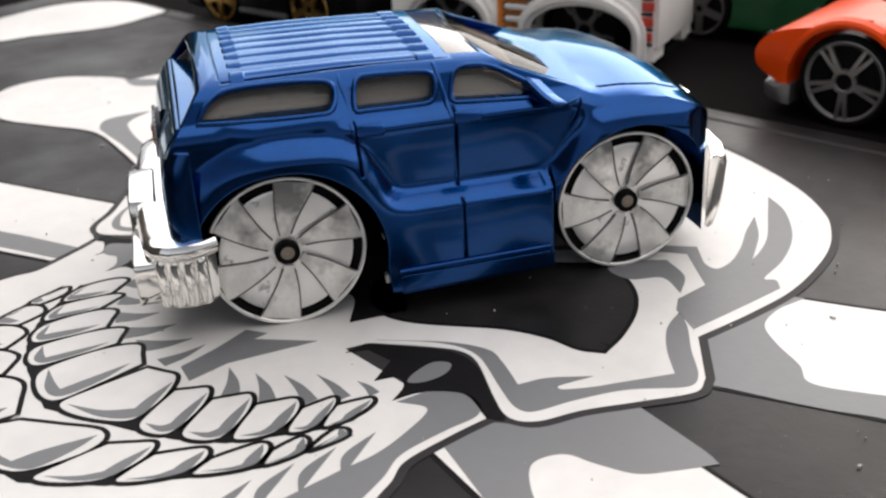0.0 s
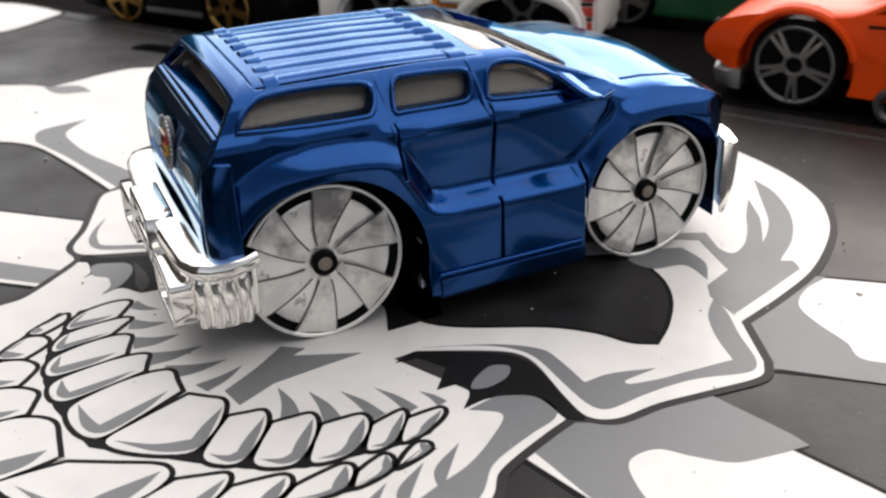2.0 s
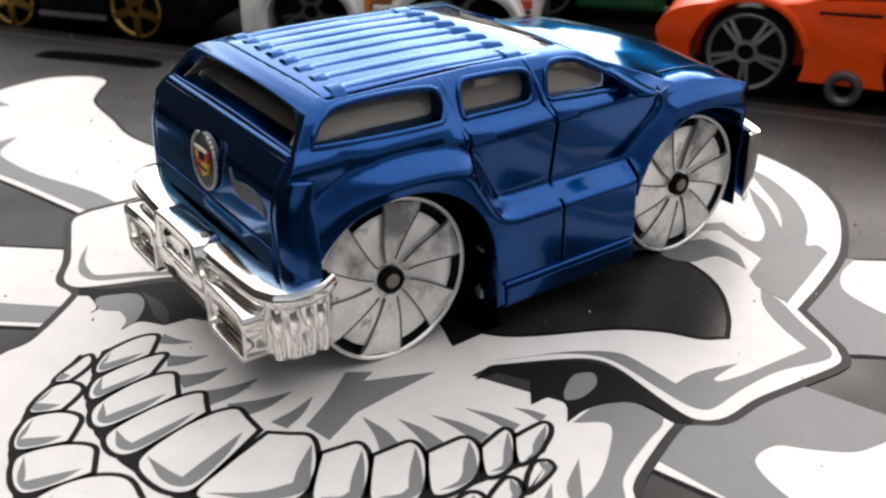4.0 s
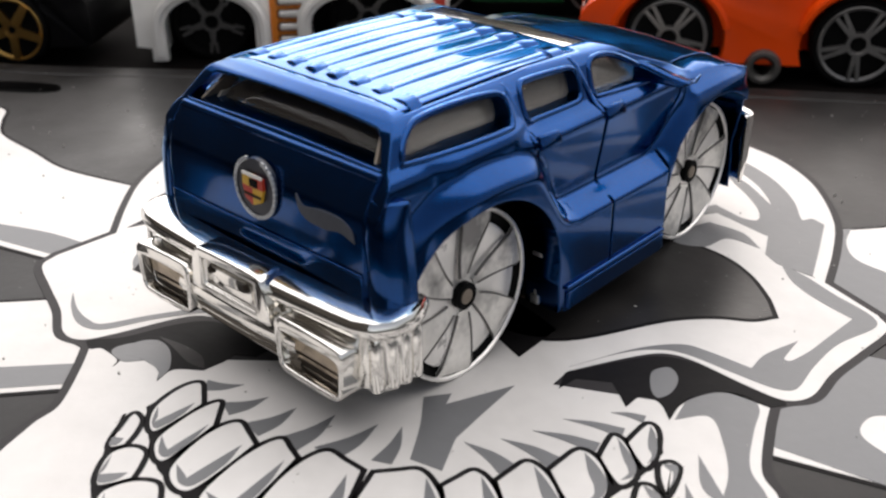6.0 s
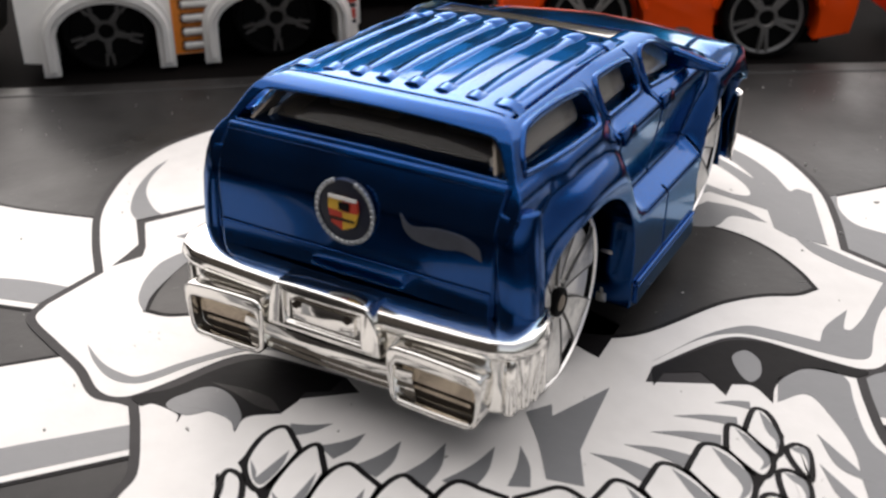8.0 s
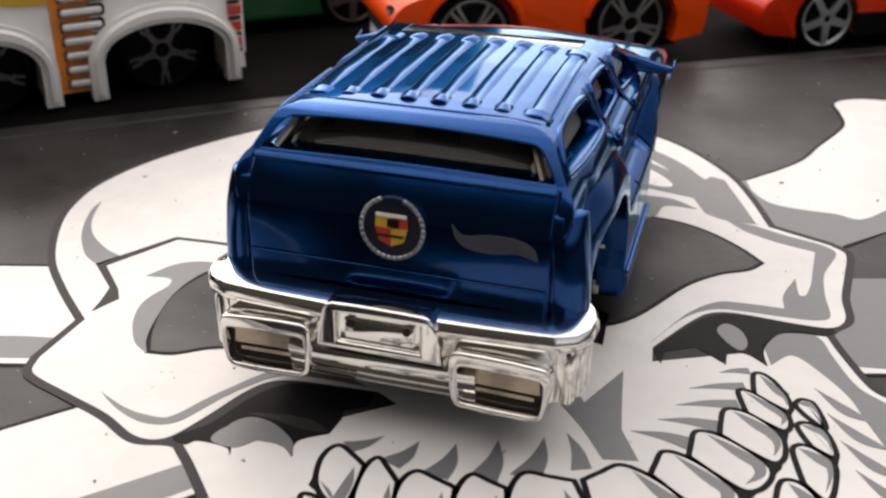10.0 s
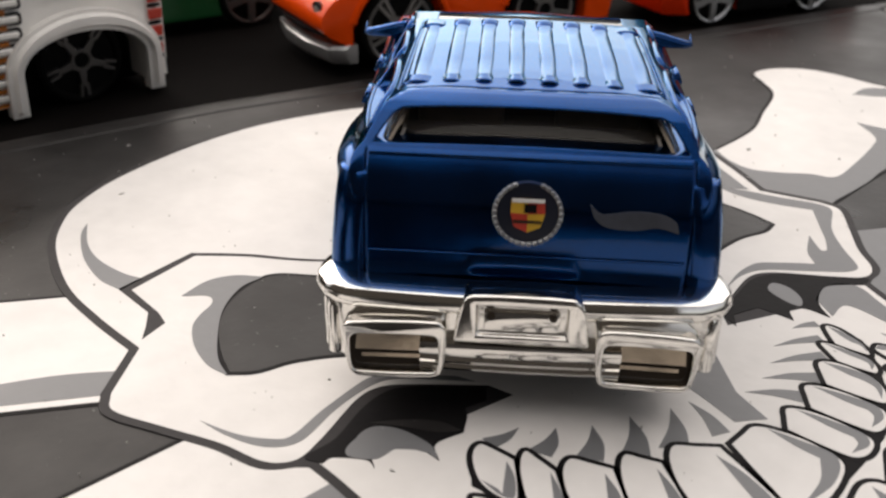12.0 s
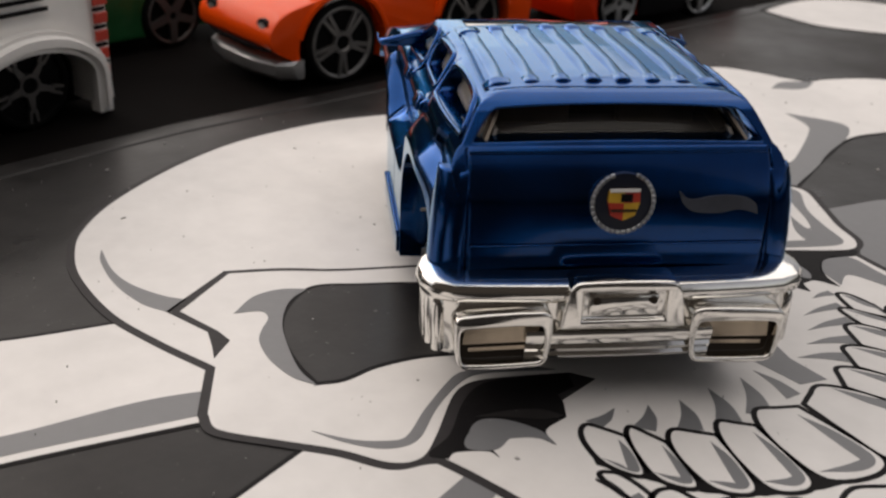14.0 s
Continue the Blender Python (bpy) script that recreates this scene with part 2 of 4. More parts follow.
def carved(bm, cuts=(), bevel=0.0, seg=2, angle=32):
    """The solid with other solids cut away, its edges rounded, as mesh data in metres."""
    obs = []

    def temp(b):
        bmesh.ops.scale(b, vec=(MM, MM, MM), verts=b.verts)
        me = bpy.data.meshes.new("tmp")
        b.to_mesh(me)
        b.free()
        obs.append(new("tmp", me))
        return obs[-1]

    ob = temp(bm)
    for b in cuts:
        mod = ob.modifiers.new("cut", "BOOLEAN")
        mod.operation, mod.solver, mod.object = "DIFFERENCE", "EXACT", temp(b)
    if bevel:
        mod = ob.modifiers.new("bevel", "BEVEL")
        mod.width, mod.segments, mod.limit_method, mod.angle_limit = bevel * MM, seg, "ANGLE", radians(angle)
    bpy.context.view_layer.update()
    dg = bpy.context.evaluated_depsgraph_get()
    me = bpy.data.meshes.new_from_object(ob.evaluated_get(dg))
    for o in obs:
        data = o.data
        bpy.data.objects.remove(o)
        bpy.data.meshes.remove(data)
    return me


def thing(name, x, y, z, yaw, label, category, group=""):
    e = new(name)
    e.empty_display_size = 0.005
    e.matrix_world = pose(x * MM, y * MM, z * MM, 0, 0, yaw)
    return tagged(e, label, category, group)

# ---- ground: dark table far out, and the case lid that lies on it ----
TABLE_Z = -2.5
ground = part("ground", plate(bmesh.new(), [(-40000, -40000), (40000, -40000), (40000, 40000), (-40000, 40000)], TABLE_Z - 20, TABLE_Z, True), M_TABLE)
tagged(ground, "dark brown-black table top in the shade", "table", kind="structure")

# unseen walls, added to block sky light and darken reflections: a high one on one side, low ones beyond the row of
# cars, a taller one across their corner
SHADE_WALLS = (("shade_wall_west", [(-900, -450), (-800, -450), (-800, 1700), (-900, 1700)], 900, "unseen dark wall added to shade the car's tail"),
         ("shade_wall_north", [(-800, 1600), (975, 1600), (975, 1700), (-800, 1700)], 200, "low unseen wall added to darken the horizon in reflections"),
         ("shade_wall_corner", [(975, 1600), (1560, 960), (1640, 1030), (1040, 1690)], 640, "tall unseen wall added to dim the reflections in roof and hood"),
         ("shade_wall_east", [(1560, -450), (1660, -450), (1660, 960), (1560, 960)], 150, "low unseen wall added to darken the horizon in reflections"))
for name, plan, top, label in SHADE_WALLS:
    w = part(name, prism(plan, "z", TABLE_Z, top), M_SHADE_WALL)
    tagged(w, label, "wall", kind="structure")

lid = thing("case_lid", -5.55, 158.25, 0, 46.9, "black plastic case lid with a grey-white skull and crossbones print", "case")


def mirrored(pts):
    return [(p[0], -p[1], *p[2:]) for p in pts]


# the lid's panel with a black slot, and its flush rim behind a groove
GROOVE = [(-230, 74.0), (-150, 75.2), (-40, 76.5), (15, 77.0), (36, 75.4), (60, 73.2), (80, 71.5), (100, 70.4), (150, 70.9), (230, 71.0)]
panel = prism([(-190, -230)] + [(u, v) for v, u in GROOVE] + [(-190, 230)], "z", TABLE_Z, 0)
SLOT = spline([(57.6, 126.6), (62.4, 126.8), (63.9, 121), (64.8, 114), (65.3, 104), (64.6, 96), (61, 93.5), (58.8, 97), (58.6, 108), (57.8, 118)], 4)
link("lid_panel", carved(panel, [prism(SLOT, "z", -1.9, 2)]), M_LID, lid)
part("slot_floor", prism(grown(SLOT, -0.05), "z", -1.9, -1.6), M_BASE, lid, "black bottom of the slot")
rim = loft([[(u + du, v, z) for du, z in ((0.5, TABLE_Z), (0.5, -0.25), (0.7, -0.05), (1.2, 0.06), (2.2, 0.0), (5.4, 0.0), (6.4, -0.2), (7.1, -0.8), (7.3, TABLE_Z))] for v, u in GROOVE])
part("lid_rim", rim, M_LID, lid, "flat black rim round the lid")

LAYER = 0.045


def printed(name, pts, level, mat, both=True, n=6, label=""):
    """A flat printed shape on the lid (u forwards, v left), with its mirror image where the print has one."""
    for side in ((1, -1) if both else (1,)):
        o = spline(pts if side == 1 else mirrored(pts), n)
        part(name, plate(bmesh.new(), o, 0.0, LAYER * level), mat, lid, label)


def half(pts):
    """An outline given on its left half, closed over the middle line."""
    return pts + [(p[0], -p[1], *p[2:]) for p in pts[::-1] if abs(p[1]) > 1e-6]


def outlined(name, pts, level, mat, both, line, n=6, label=""):
    for side in ((1, -1) if both else (1,)):
        o = spline(pts if side == 1 else mirrored(pts), n)
        part("outline", plate(bmesh.new(), grown(o, line), 0.0, LAYER * (level - 0.5)), M_INK, lid)
        part(name, plate(bmesh.new(), o, 0.0, LAYER * level), mat, lid, label)


# crossbones, under the skull
BONE_TOP = [(5, 40, 1), (16.5, 56, 1), (22, 72.5), (28.5, 82), (36, 92.5), (43, 96.5), (48.5, 99), (49.5, 105), (46, 112), (40, 115.6), (33, 117.5), (26.5, 119.6, 1), (24.5, 127), (17, 138), (6, 141), (-4, 134), (-8, 120), (-4.5, 106), (-0.8, 93), (-3.5, 79), (-10, 57, 1)]
outlined("crossbone", BONE_TOP, 2, M_WHITE, True, 0.7, label="white printed bone with grey shading")
printed("bone_shade", [(-4.4, 55, 1), (-1.2, 64), (1.4, 78), (5.0, 88), (8, 92), (15, 94, 1), (6, 97.5), (1.5, 94), (0.2, 90), (-2.3, 78.5), (-8.4, 58, 1)], 3, M_GREY, False)
printed("bone_shade", [(16.8, -56, 1), (18, -59.5, 1), (13, -58), (8, -58.5), (4.5, -62), (1.5, -66.5), (-1.5, -69.5), (1, -77), (6, -88), (9, -92), (16, -95, 1), (5, -99), (0, -93), (-3.2, -80), (-6, -72), (-9.5, -58, 1), (-2, -52, 1)], 3, M_GREY, False)
printed("bone_shade", [(27, 119.4, 1), (30, 114), (28.5, 108, 1), (24, 114), (25.5, 121, 1)], 3, M_GREY)
BONE_LOW = [(-15, 40, 1), (-20.6, 53.6, 1), (-25, 70.5, 1), (-38, 122, 1), (-64, 118, 1), (-44, 55, 1), (-39.6, 40, 1), (-34, 30, 1)]
outlined("crossbone", BONE_LOW, 2, M_WHITE, True, 0.7, label="white printed bone with grey shading")
printed("bone_shade", [(-34.2, 40, 1), (-37.6, 54, 1), (-55.5, 116, 1), (-61.5, 117, 1), (-42.6, 54, 1), (-38.6, 40, 1)], 3, M_GREY, False)
printed("bone_shade", [(-17.6, -45, 1), (-17.8, -53.6, 1), (-21.3, -66), (-22.4, -68.4, 1), (-26.5, -65), (-29.4, -62), (-30.6, -57.5), (-31.3, -53.8), (-34.5, -52), (-37.5, -53.6), (-41, -58), (-44, -66), (-47, -62), (-38.2, -41, 1)], 3, M_GREY, False)

# far white motifs towards the lid's sides
outlined("side_motif", [(26, 190), (36, 184), (48.5, 175.5), (57, 172), (66, 172.5), (73, 173.4), (75.6, 175), (75.8, 200), (60, 215), (30, 210)], 2, M_WHITE, True, 1.6, label="white printed shape with a black edge")

# skull
FACE = half([(67.3, 0), (66.2, 13), (61.5, 27), (54, 41), (46.5, 49.6), (40, 53.7), (32, 56.3), (20, 57.2), (10, 55.6), (0, 53, 1), (-8.2, 58.7, 1), (-11.6, 59.3), (-17.4, 55), (-23, 50.6), (-28.2, 47.6), (-29.6, 44.4), (-27.4, 40.4), (-22.6, 33.8), (-21.6, 30.2), (-23.2, 26), (-27.4, 18.6, 1), (-30.5, 17, 1), (-32, 30, 1), (-30.6, 42.6, 1), (-36, 41.4), (-43.5, 40.4), (-47.5, 41.8), (-58, 43), (-72, 38), (-84, 26), (-89, 10), (-89.5, 0)])
f_out = spline(FACE, 6)
under = spline(half([p for p in FACE[:len(FACE) // 2 + 1] if not (-33 < p[0] < -21 and p[1] < 42)]), 6)  # the line also runs under the hollows
part("skull_outline", plate(bmesh.new(), grown(under, 1.2), 0.0, LAYER * 3.5), M_LINE, lid, "black printed line round the skull")
part("skull_face", plate(bmesh.new(), f_out, 0.0, LAYER * 4), M_WHITE, lid, "off-white printed skull face")

# eye sockets show the bare dark plastic, with a grey crescent at the outer side
EYE = [(9.7, 31), (8.8, 34.9), (5.4, 39.3), (0.6, 42.4), (-5.5, 44.3), (-10.4, 44.9, 1), (-11.6, 42), (-11.6, 37), (-13.4, 30.5), (-20, 17.6), (-18, 9), (-8, 7), (2.4, 19.6), (6.6, 26)]
eye_o = spline(EYE, 6)
for s in (1, -1):
    o = [(u, s * v) for u, v in eye_o]
    part("outline", plate(bmesh.new(), grown(o, 0.7), 0.0, LAYER * 4.6), M_INK, lid)
    part("eye_socket", plate(bmesh.new(), o, 0.0, LAYER * 5), M_LID, lid, "dark eye socket of the printed skull")
printed("eye_crescent", [(10.2, 44.4, 1), (12.6, 40), (12.4, 36), (10.2, 32.6, 1), (8.6, 36.6), (4.2, 40.6), (-1.6, 43.4), (-7, 45.2), (-11, 45.4, 1), (-7.5, 46.8), (-2.5, 46.8), (1.8, 45.6), (4.2, 43.8), (6.4, 41.4), (8.6, 41.2)], 5.4, M_GREY, False)
printed("eye_crescent", [(9.2, -45, 1), (14, -42.8), (17, -38, 1), (12, -31, 1), (9, -33), (8.6, -37), (11.8, -40.5)], 5.4, M_GREY, False)
# brow lines
printed("brow_line", [(6.6, 15, 1), (12.6, 25.4), (17.6, 31.9), (21.8, 39.2, 1), (16.0, 51.4, 1), (8.0, 49.6, 1), (4.6, 50.9, 1), (1.8, 52.2, 1), (4.4, 48.4, 1), (7.2, 48.4, 1), (15.0, 49.9, 1), (20.8, 39.0, 1), (17.1, 32.5), (12.1, 25.8), (6.1, 15.2, 1)], 5, M_LINE, False)
printed("brow_line", [(10, -20, 1), (18, -30), (23.6, -39.4, 1), (12.4, -48.9, 1), (6.2, -47.8, 1), (1.2, -51.8, 1), (4.6, -47, 1), (7.4, -45.6, 1), (13.4, -46.6, 1), (20.6, -39.4, 1), (16.5, -31), (8.6, -20.6, 1)], 5, M_GREY, False)
# shading of the cranium: a thin crescent on one side, a broad one on the other
printed("skull_shade", [(38.6, 50.2, 1), (31.6, 51.8), (25.8, 51.6), (20.2, 49.6), (17.4, 47.6, 1), (15.6, 51.2, 1), (20, 53), (27.4, 53.4), (35, 52)], 5, M_GREY, False)
printed("skull_shade", [(22, -39, 1), (18.6, -44.9), (22, -46), (27.5, -44.8), (33, -42.8), (39, -41.2, 1), (33, -45), (28, -47), (24.6, -48.2, 1), (28, -47.8), (33, -46.4), (40, -43), (47.4, -39.4, 1), (44, -43.8), (38.5, -47.8), (33, -50.4), (26.5, -52), (20, -52.4), (20.5, -54), (18.6, -55.6, 1), (9, -53.4), (1.6, -51.6, 1), (6.2, -47.6, 1), (12.5, -48.7, 1)], 4.8, M_GREY, False)
# cheek bands
printed("cheek_band", [(-18.2, 51.2, 1), (-22.2, 48.6), (-24.6, 46), (-25.6, 43.4), (-22.6, 38), (-19.4, 31), (-19.4, 28, 1), (-24, 21, 1), (-26, 19.6, 1), (-21.2, 27.4), (-20.9, 31), (-23.2, 36.6), (-26.6, 42), (-26.9, 44.6), (-25.4, 47.2), (-22, 49.6)], 5, M_GREY, False)
printed("cheek_band", [(-26.4, -18.8, 1), (-21, -27), (-19.2, -32.6), (-20.4, -36), (-23.4, -41, 1), (-20, -43), (-16.2, -47.4, 1), (-20.6, -45.2), (-21, -46), (-18.4, -48.6), (-16, -50.4), (-9.6, -55.2, 1), (-5.2, -51.4), (-0.5, -48.6), (4.5, -47.6, 1), (1.4, -50.6), (-3.5, -54), (-8.2, -57.7), (-11.2, -57.9), (-16.2, -52.4), (-21.8, -48.7), (-27, -46), (-27.4, -43.6), (-25.4, -39.8), (-21.4, -33.2), (-20.9, -29.4), (-22.4, -25)], 5, M_GREY, False)
# nose
printed("nose_cavity", half([(-2, 0), (-6, 4.4), (-15, 14), (-18, 16.6, 1), (-25.2, 12.4, 1), (-19.5, 7), (-21, 0)]), 5, M_INK, False)
# black hollows between cheek and jaw, with torn edges
HOLLOW_R = [(-31.3, -17.8, 1), (-27.9, -18.3, 1), (-24, -25.6), (-22.4, -30), (-23.4, -34.4), (-28, -40.8), (-30.2, -44.4), (-31.4, -42.4, 1), (-29.2, -37.6), (-30.2, -34.6), (-32.4, -32.2), (-35.6, -30.8, 1), (-32.4, -29.7), (-31.4, -27.6), (-33.8, -25.8, 1), (-28.9, -24.1, 1), (-28.8, -19.7, 1)]
HOLLOW_L = [(-30, 20.5, 1), (-27.6, 19, 1), (-24, 25.6), (-22.8, 29.5), (-24.4, 33.8), (-28.3, 39.2), (-29.6, 43.4), (-31.6, 42.2, 1), (-31.2, 40.8), (-33.3, 37.8), (-34.9, 37.6, 1), (-32.2, 36.4), (-34.4, 32), (-37.1, 30.9, 1), (-34.4, 29.8), (-34, 26, 1), (-31.7, 24.1, 1), (-30, 23.4, 1)]
printed("jaw_hollow", HOLLOW_R, 5, M_INK, False)
printed("jaw_hollow", HOLLOW_L, 5, M_INK, False)
printed("jaw_chip", [(-24.8, -31), (-26, -28.9), (-29.5, -28.7), (-31.4, -29.5), (-30, -31.2), (-27, -32)], 5.4, M_GREY, False)
printed("jaw_chip", [(-28.9, 36.6), (-28.4, 34.2), (-30.4, 31.9), (-34.2, 30.4), (-36.9, 30.9, 1), (-34.6, 31.8), (-32.4, 35.4), (-32.3, 37.2), (-30.8, 37.9)], 5.4, M_GREY, False)
printed("jaw_chip", [(-27.4, 34.6, 1), (-28.9, 30.6), (-31, 27.4), (-33.7, 26, 1), (-32.6, 28.6), (-29.8, 31.6)], 5.4, M_LID, False)
# jaw shading and its white rim
printed("jaw_shade", [(-30.9, -33, 1), (-29, -37), (-29.8, -40.2), (-32, -41.2), (-36.2, -40.2), (-42.8, -39.2), (-47.6, -40.6), (-56, -41.4), (-66, -38.5), (-62, -34), (-50, -35.6), (-44.5, -36.8), (-38.8, -36.6), (-34.2, -35.4), (-35.4, -31.4, 1)], 5, M_GREY, False)
printed("jaw_shade", [(-30.9, 33, 1), (-29.2, 36), (-30.2, 38.6), (-31.8, 39.2), (-33.6, 36.8), (-33, 33.6), (-35.2, 31.4, 1)], 5.2, M_GREY, False)
for k in range(4):
    a = (-43.5 - 5 * k, -33.6 + 1.6 * k)
    printed("jaw_streak", [(a[0] + 2, a[1] - 0.2, 1), (a[0] - 2, a[1] - 1.6), (a[0] - 6.5, a[1] - 3.2, 1), (a[0] - 3.5, a[1] - 0.4)], 5.4, M_GREY, False)
# grey star under the nose and the spikes over the teeth
printed("gum_star", [(-35.4, -2.0, 1), (-34.2, -5.2, 1), (-36.4, -4.9, 1), (-31.4, -12.5, 1), (-37.4, -9.5), (-42.6, -7, 1), (-48.4, -6.4, 1), (-47, -2.6, 1), (-41, -2.6)], 5, M_GREY, False)
SPIKES = [((-36.2, 20.0), (-37.0, 24.6), 2.2), ((-38.2, 16.3), (-41.2, 20.6), 2.8), ((-39.8, 12.4), (-44.6, 16.4), 3.2), ((-40.4, 7.5), (-46.6, 11.6), 3.4), ((-41.4, 2.2), (-47.6, 7.0), 3.4), ((-41.4, -0.6), (-48.0, 0.4), 2.4),
          ((-35.1, -24.1), (-35.9, -28.0), 1.5), ((-37.2, -18.7), (-38.8, -25.6), 1.8), ((-39.9, -15.4), (-42.0, -22.8), 2.1), ((-41.9, -12.0), (-45.4, -18.6), 2.4), ((-43.1, -8.0), (-47.8, -14.0), 2.7)]
for tip, base, w in SPIKES:
    d = (Vector(base) - Vector(tip)).normalized()
    q = Vector((-d.y, d.x)) * w * 0.5
    mid = (Vector(tip) + Vector(base)) * 0.5 + q * 0.35
    printed("gum_spike", [(*tip, 1), tuple(mid + q * 0.55), (base[0] + q.x, base[1] + q.y, 1), (base[0] - q.x, base[1] - q.y, 1), tuple(mid - q * 0.6)], 5, M_GREY, False)

# teeth: two rows of leaf-shaped teeth, fanned out from the middle
TOP = [(-36, 26.3), (-39.3, 22.3), (-43.0, 19.6), (-45.5, 13.8), (-47.1, 8.6), (-47.8, 1.3), (-49.2, -5.7), (-47.6, -11.2), (-45.0, -16.6), (-42.0, -22.0), (-38.8, -25.2), (-36.2, -29.2)]
MID = [(-43.0, 30.0), (-48.5, 27.4), (-53.5, 24.3), (-57.8, 19.6), (-61.0, 13.6), (-64.3, 3.4), (-60.2, -9.6), (-58.1, -15.5), (-54.7, -21.2), (-49.5, -25.4), (-46.2, -28.0), (-42.4, -30.0)]
LOW = [(-43.8, 31.8), (-50.5, 31.4), (-57, 30), (-63.5, 26.6), (-69.5, 20.5), (-75, 8.5), (-73.4, -8), (-67.5, -16.6), (-61, -22.8), (-54.6, -28.2), (-49.2, -30.4), (-43.6, -32.2)]


def tooth(a, b, c, d, outer):
    """A tooth between its top corners a, b and its foot corners d, c; the top is high and round on the outer side and slopes to a point on the other; black edge, grey shade."""
    a, b, c, d = (Vector(q) for q in (a, b, c, d))
    ax = (c + d) / 2 - (a + b) / 2
    low = ax.normalized() * 1.9
    if outer:
        ot, it, ib, ob = a, b + low, c, d
    else:
        ot, it, ib, ob = b, a + low, d, c
    w = it - low - ot
    shape = [tuple(ot * 0.5 + ob * 0.5 - w * 0.02), tuple(ot * 0.86 + ob * 0.14 + w * 0.02), tuple(ot + w * 0.24 - ax * 0.03), tuple(ot + w * 0.62 + low * 0.38), (*(it - w * 0.03), 1), tuple(it * 0.5 + ib * 0.5 + w * 0.01), tuple(it * 0.12 + ib * 0.88 - w * 0.04), tuple(ib * 0.62 + ob * 0.38 + ax * 0.01), tuple(ib * 0.1 + ob * 0.9 - ax * 0.07 + w * 0.06)]
    o = spline(shape, 5)
    part("tooth_gap", plate(bmesh.new(), [tuple(q) for q in (a + low * 1.15, b + low * 1.15, c, d)], 0.0, LAYER * 5.3), M_INK, lid)
    part("tooth_edge", plate(bmesh.new(), grown(o, 0.36), 0.0, LAYER * 5.6), M_INK, lid)
    part("tooth", plate(bmesh.new(), grown(o, -0.34), 0.0, LAYER * 6.2), M_WHITE, lid)
    w = b - a
    top = b + low if outer else b
    shade = [(*(top * 0.92 + c * 0.08 - w * (0.24 if outer else 0.16)), 1), tuple(top * 0.6 + c * 0.4 - w * 0.09), tuple(top * 0.2 + c * 0.8 - w * 0.12), tuple(c * 0.6 + d * 0.4 - ax * 0.07), (*(d * 0.84 + a * 0.16 + w * 0.18), 1), tuple(c * 0.52 + d * 0.48 - ax * 0.17), (*(top * 0.24 + c * 0.76 - w * 0.36), 1), tuple(top * 0.5 + c * 0.5 - w * 0.32)]
    part("tooth_shade", plate(bmesh.new(), spline(shade, 5), 0.0, LAYER * 6.7), M_GREY, lid)


for i in range(11):
    rows = [(TOP, MID, 0.0, 0.7), (MID, LOW, -0.7, 0.0)]
    for up, lo, du, dl in rows:
        tooth((up[i][0] + du, up[i][1]), (up[i + 1][0] + du, up[i + 1][1]), (lo[i + 1][0] + dl, lo[i + 1][1]), (lo[i][0] + dl, lo[i][1]), i < 5)


# dust and flecks on the lid
rng = random.Random(7)
bm = bmesh.new()
for k in range(300):
    u, v = rng.uniform(-75, 78), rng.uniform(-130, 130)
    r, a0, n = 0.05 + 0.17 * rng.random() ** 4, rng.uniform(0, 6.28), rng.choice((4, 5, 6))
    long = rng.choice((1.0, 1.0, 1.6, 2.6))
    pts = []
    for i in range(n):
        a = 6.2832 * i / n
        x, y = r * long * math.cos(a) * rng.uniform(0.7, 1.2), r * math.sin(a) * rng.uniform(0.7, 1.2)
        pts.append((u + x * math.cos(a0) - y * math.sin(a0), v + x * math.sin(a0) + y * math.cos(a0)))
    plate(bm, pts, 0.0, 0.33)
dust = part("dust", bm, M_DUST)
dust.matrix_world = pose(-5.55 * MM, 158.25 * MM, 0, 0, 0, 46.9)
tagged(dust, "pale dust flecks scattered over the black lid", "dust", kind="stuff")
# ---- the blue toy off-roader ----
suv = thing("toy_suv", -25.62, 150.53, 0, 13.35, "metallic blue die-cast toy off-roader with big silver wheels", "toy car")


def cabin_rings(inset=0.0):
    """Cross-sections of the cabin, from the belt up to the roof."""
    out = []
    #        z     x0     x1    half
    for z, x0, x1, h in ((26.6, -13.2, 45.0, 19.6), (27.7, -12.9, 45.2, 20.5), (28.3, -12.6, 44.8, 20.5), (28.9, -12.3, 44.3, 20.0), (29.7, -11.9, 43.4, 18.9), (30.3, -11.5, 42.6, 18.5), (33.4, -9.2, 35.8, 16.5), (34.3, -7.9, 33.6, 15.6), (34.9, -6.4, 31.6, 14.2), (35.4, -2, 28, 12.0), (35.7, 3, 23, 8)):
        x0, x1, h, z = x0 + inset * 0.9, x1 - inset, h - inset, z - inset * 0.75
        b = 2.4 if z < 29.2 else 1.5
        bow = 0.3
        out.append([(x0 - bow, 0, z), (x0 - bow * 0.75, -h * 0.5, z), (x0, -h + b, z), (x0 + b, -h, z), ((x0 + x1) / 2, -h - 0.2, z), (x1 - 2 * b, -h + 0.2, z), (x1 - 0.4, -h + 2.2 * b, z), (x1 + 1.6, -h * 0.5, z), (x1 + 2.2, 0, z), (x1 + 1.6, h * 0.5, z), (x1 - 0.4, h - 2.2 * b, z), (x1 - 2 * b, h - 0.2, z), ((x0 + x1) / 2, h + 0.2, z), (x0 + b, h, z), (x0, h - b, z), (x0 - bow * 0.75, h * 0.5, z)])
    return out


def curve(*pairs):
    """A value that runs straight between the given (place, value) pairs."""
    px, pv = [p for p, _ in pairs], [v for _, v in pairs]
    return lambda q: float(np.interp(q, px, pv))


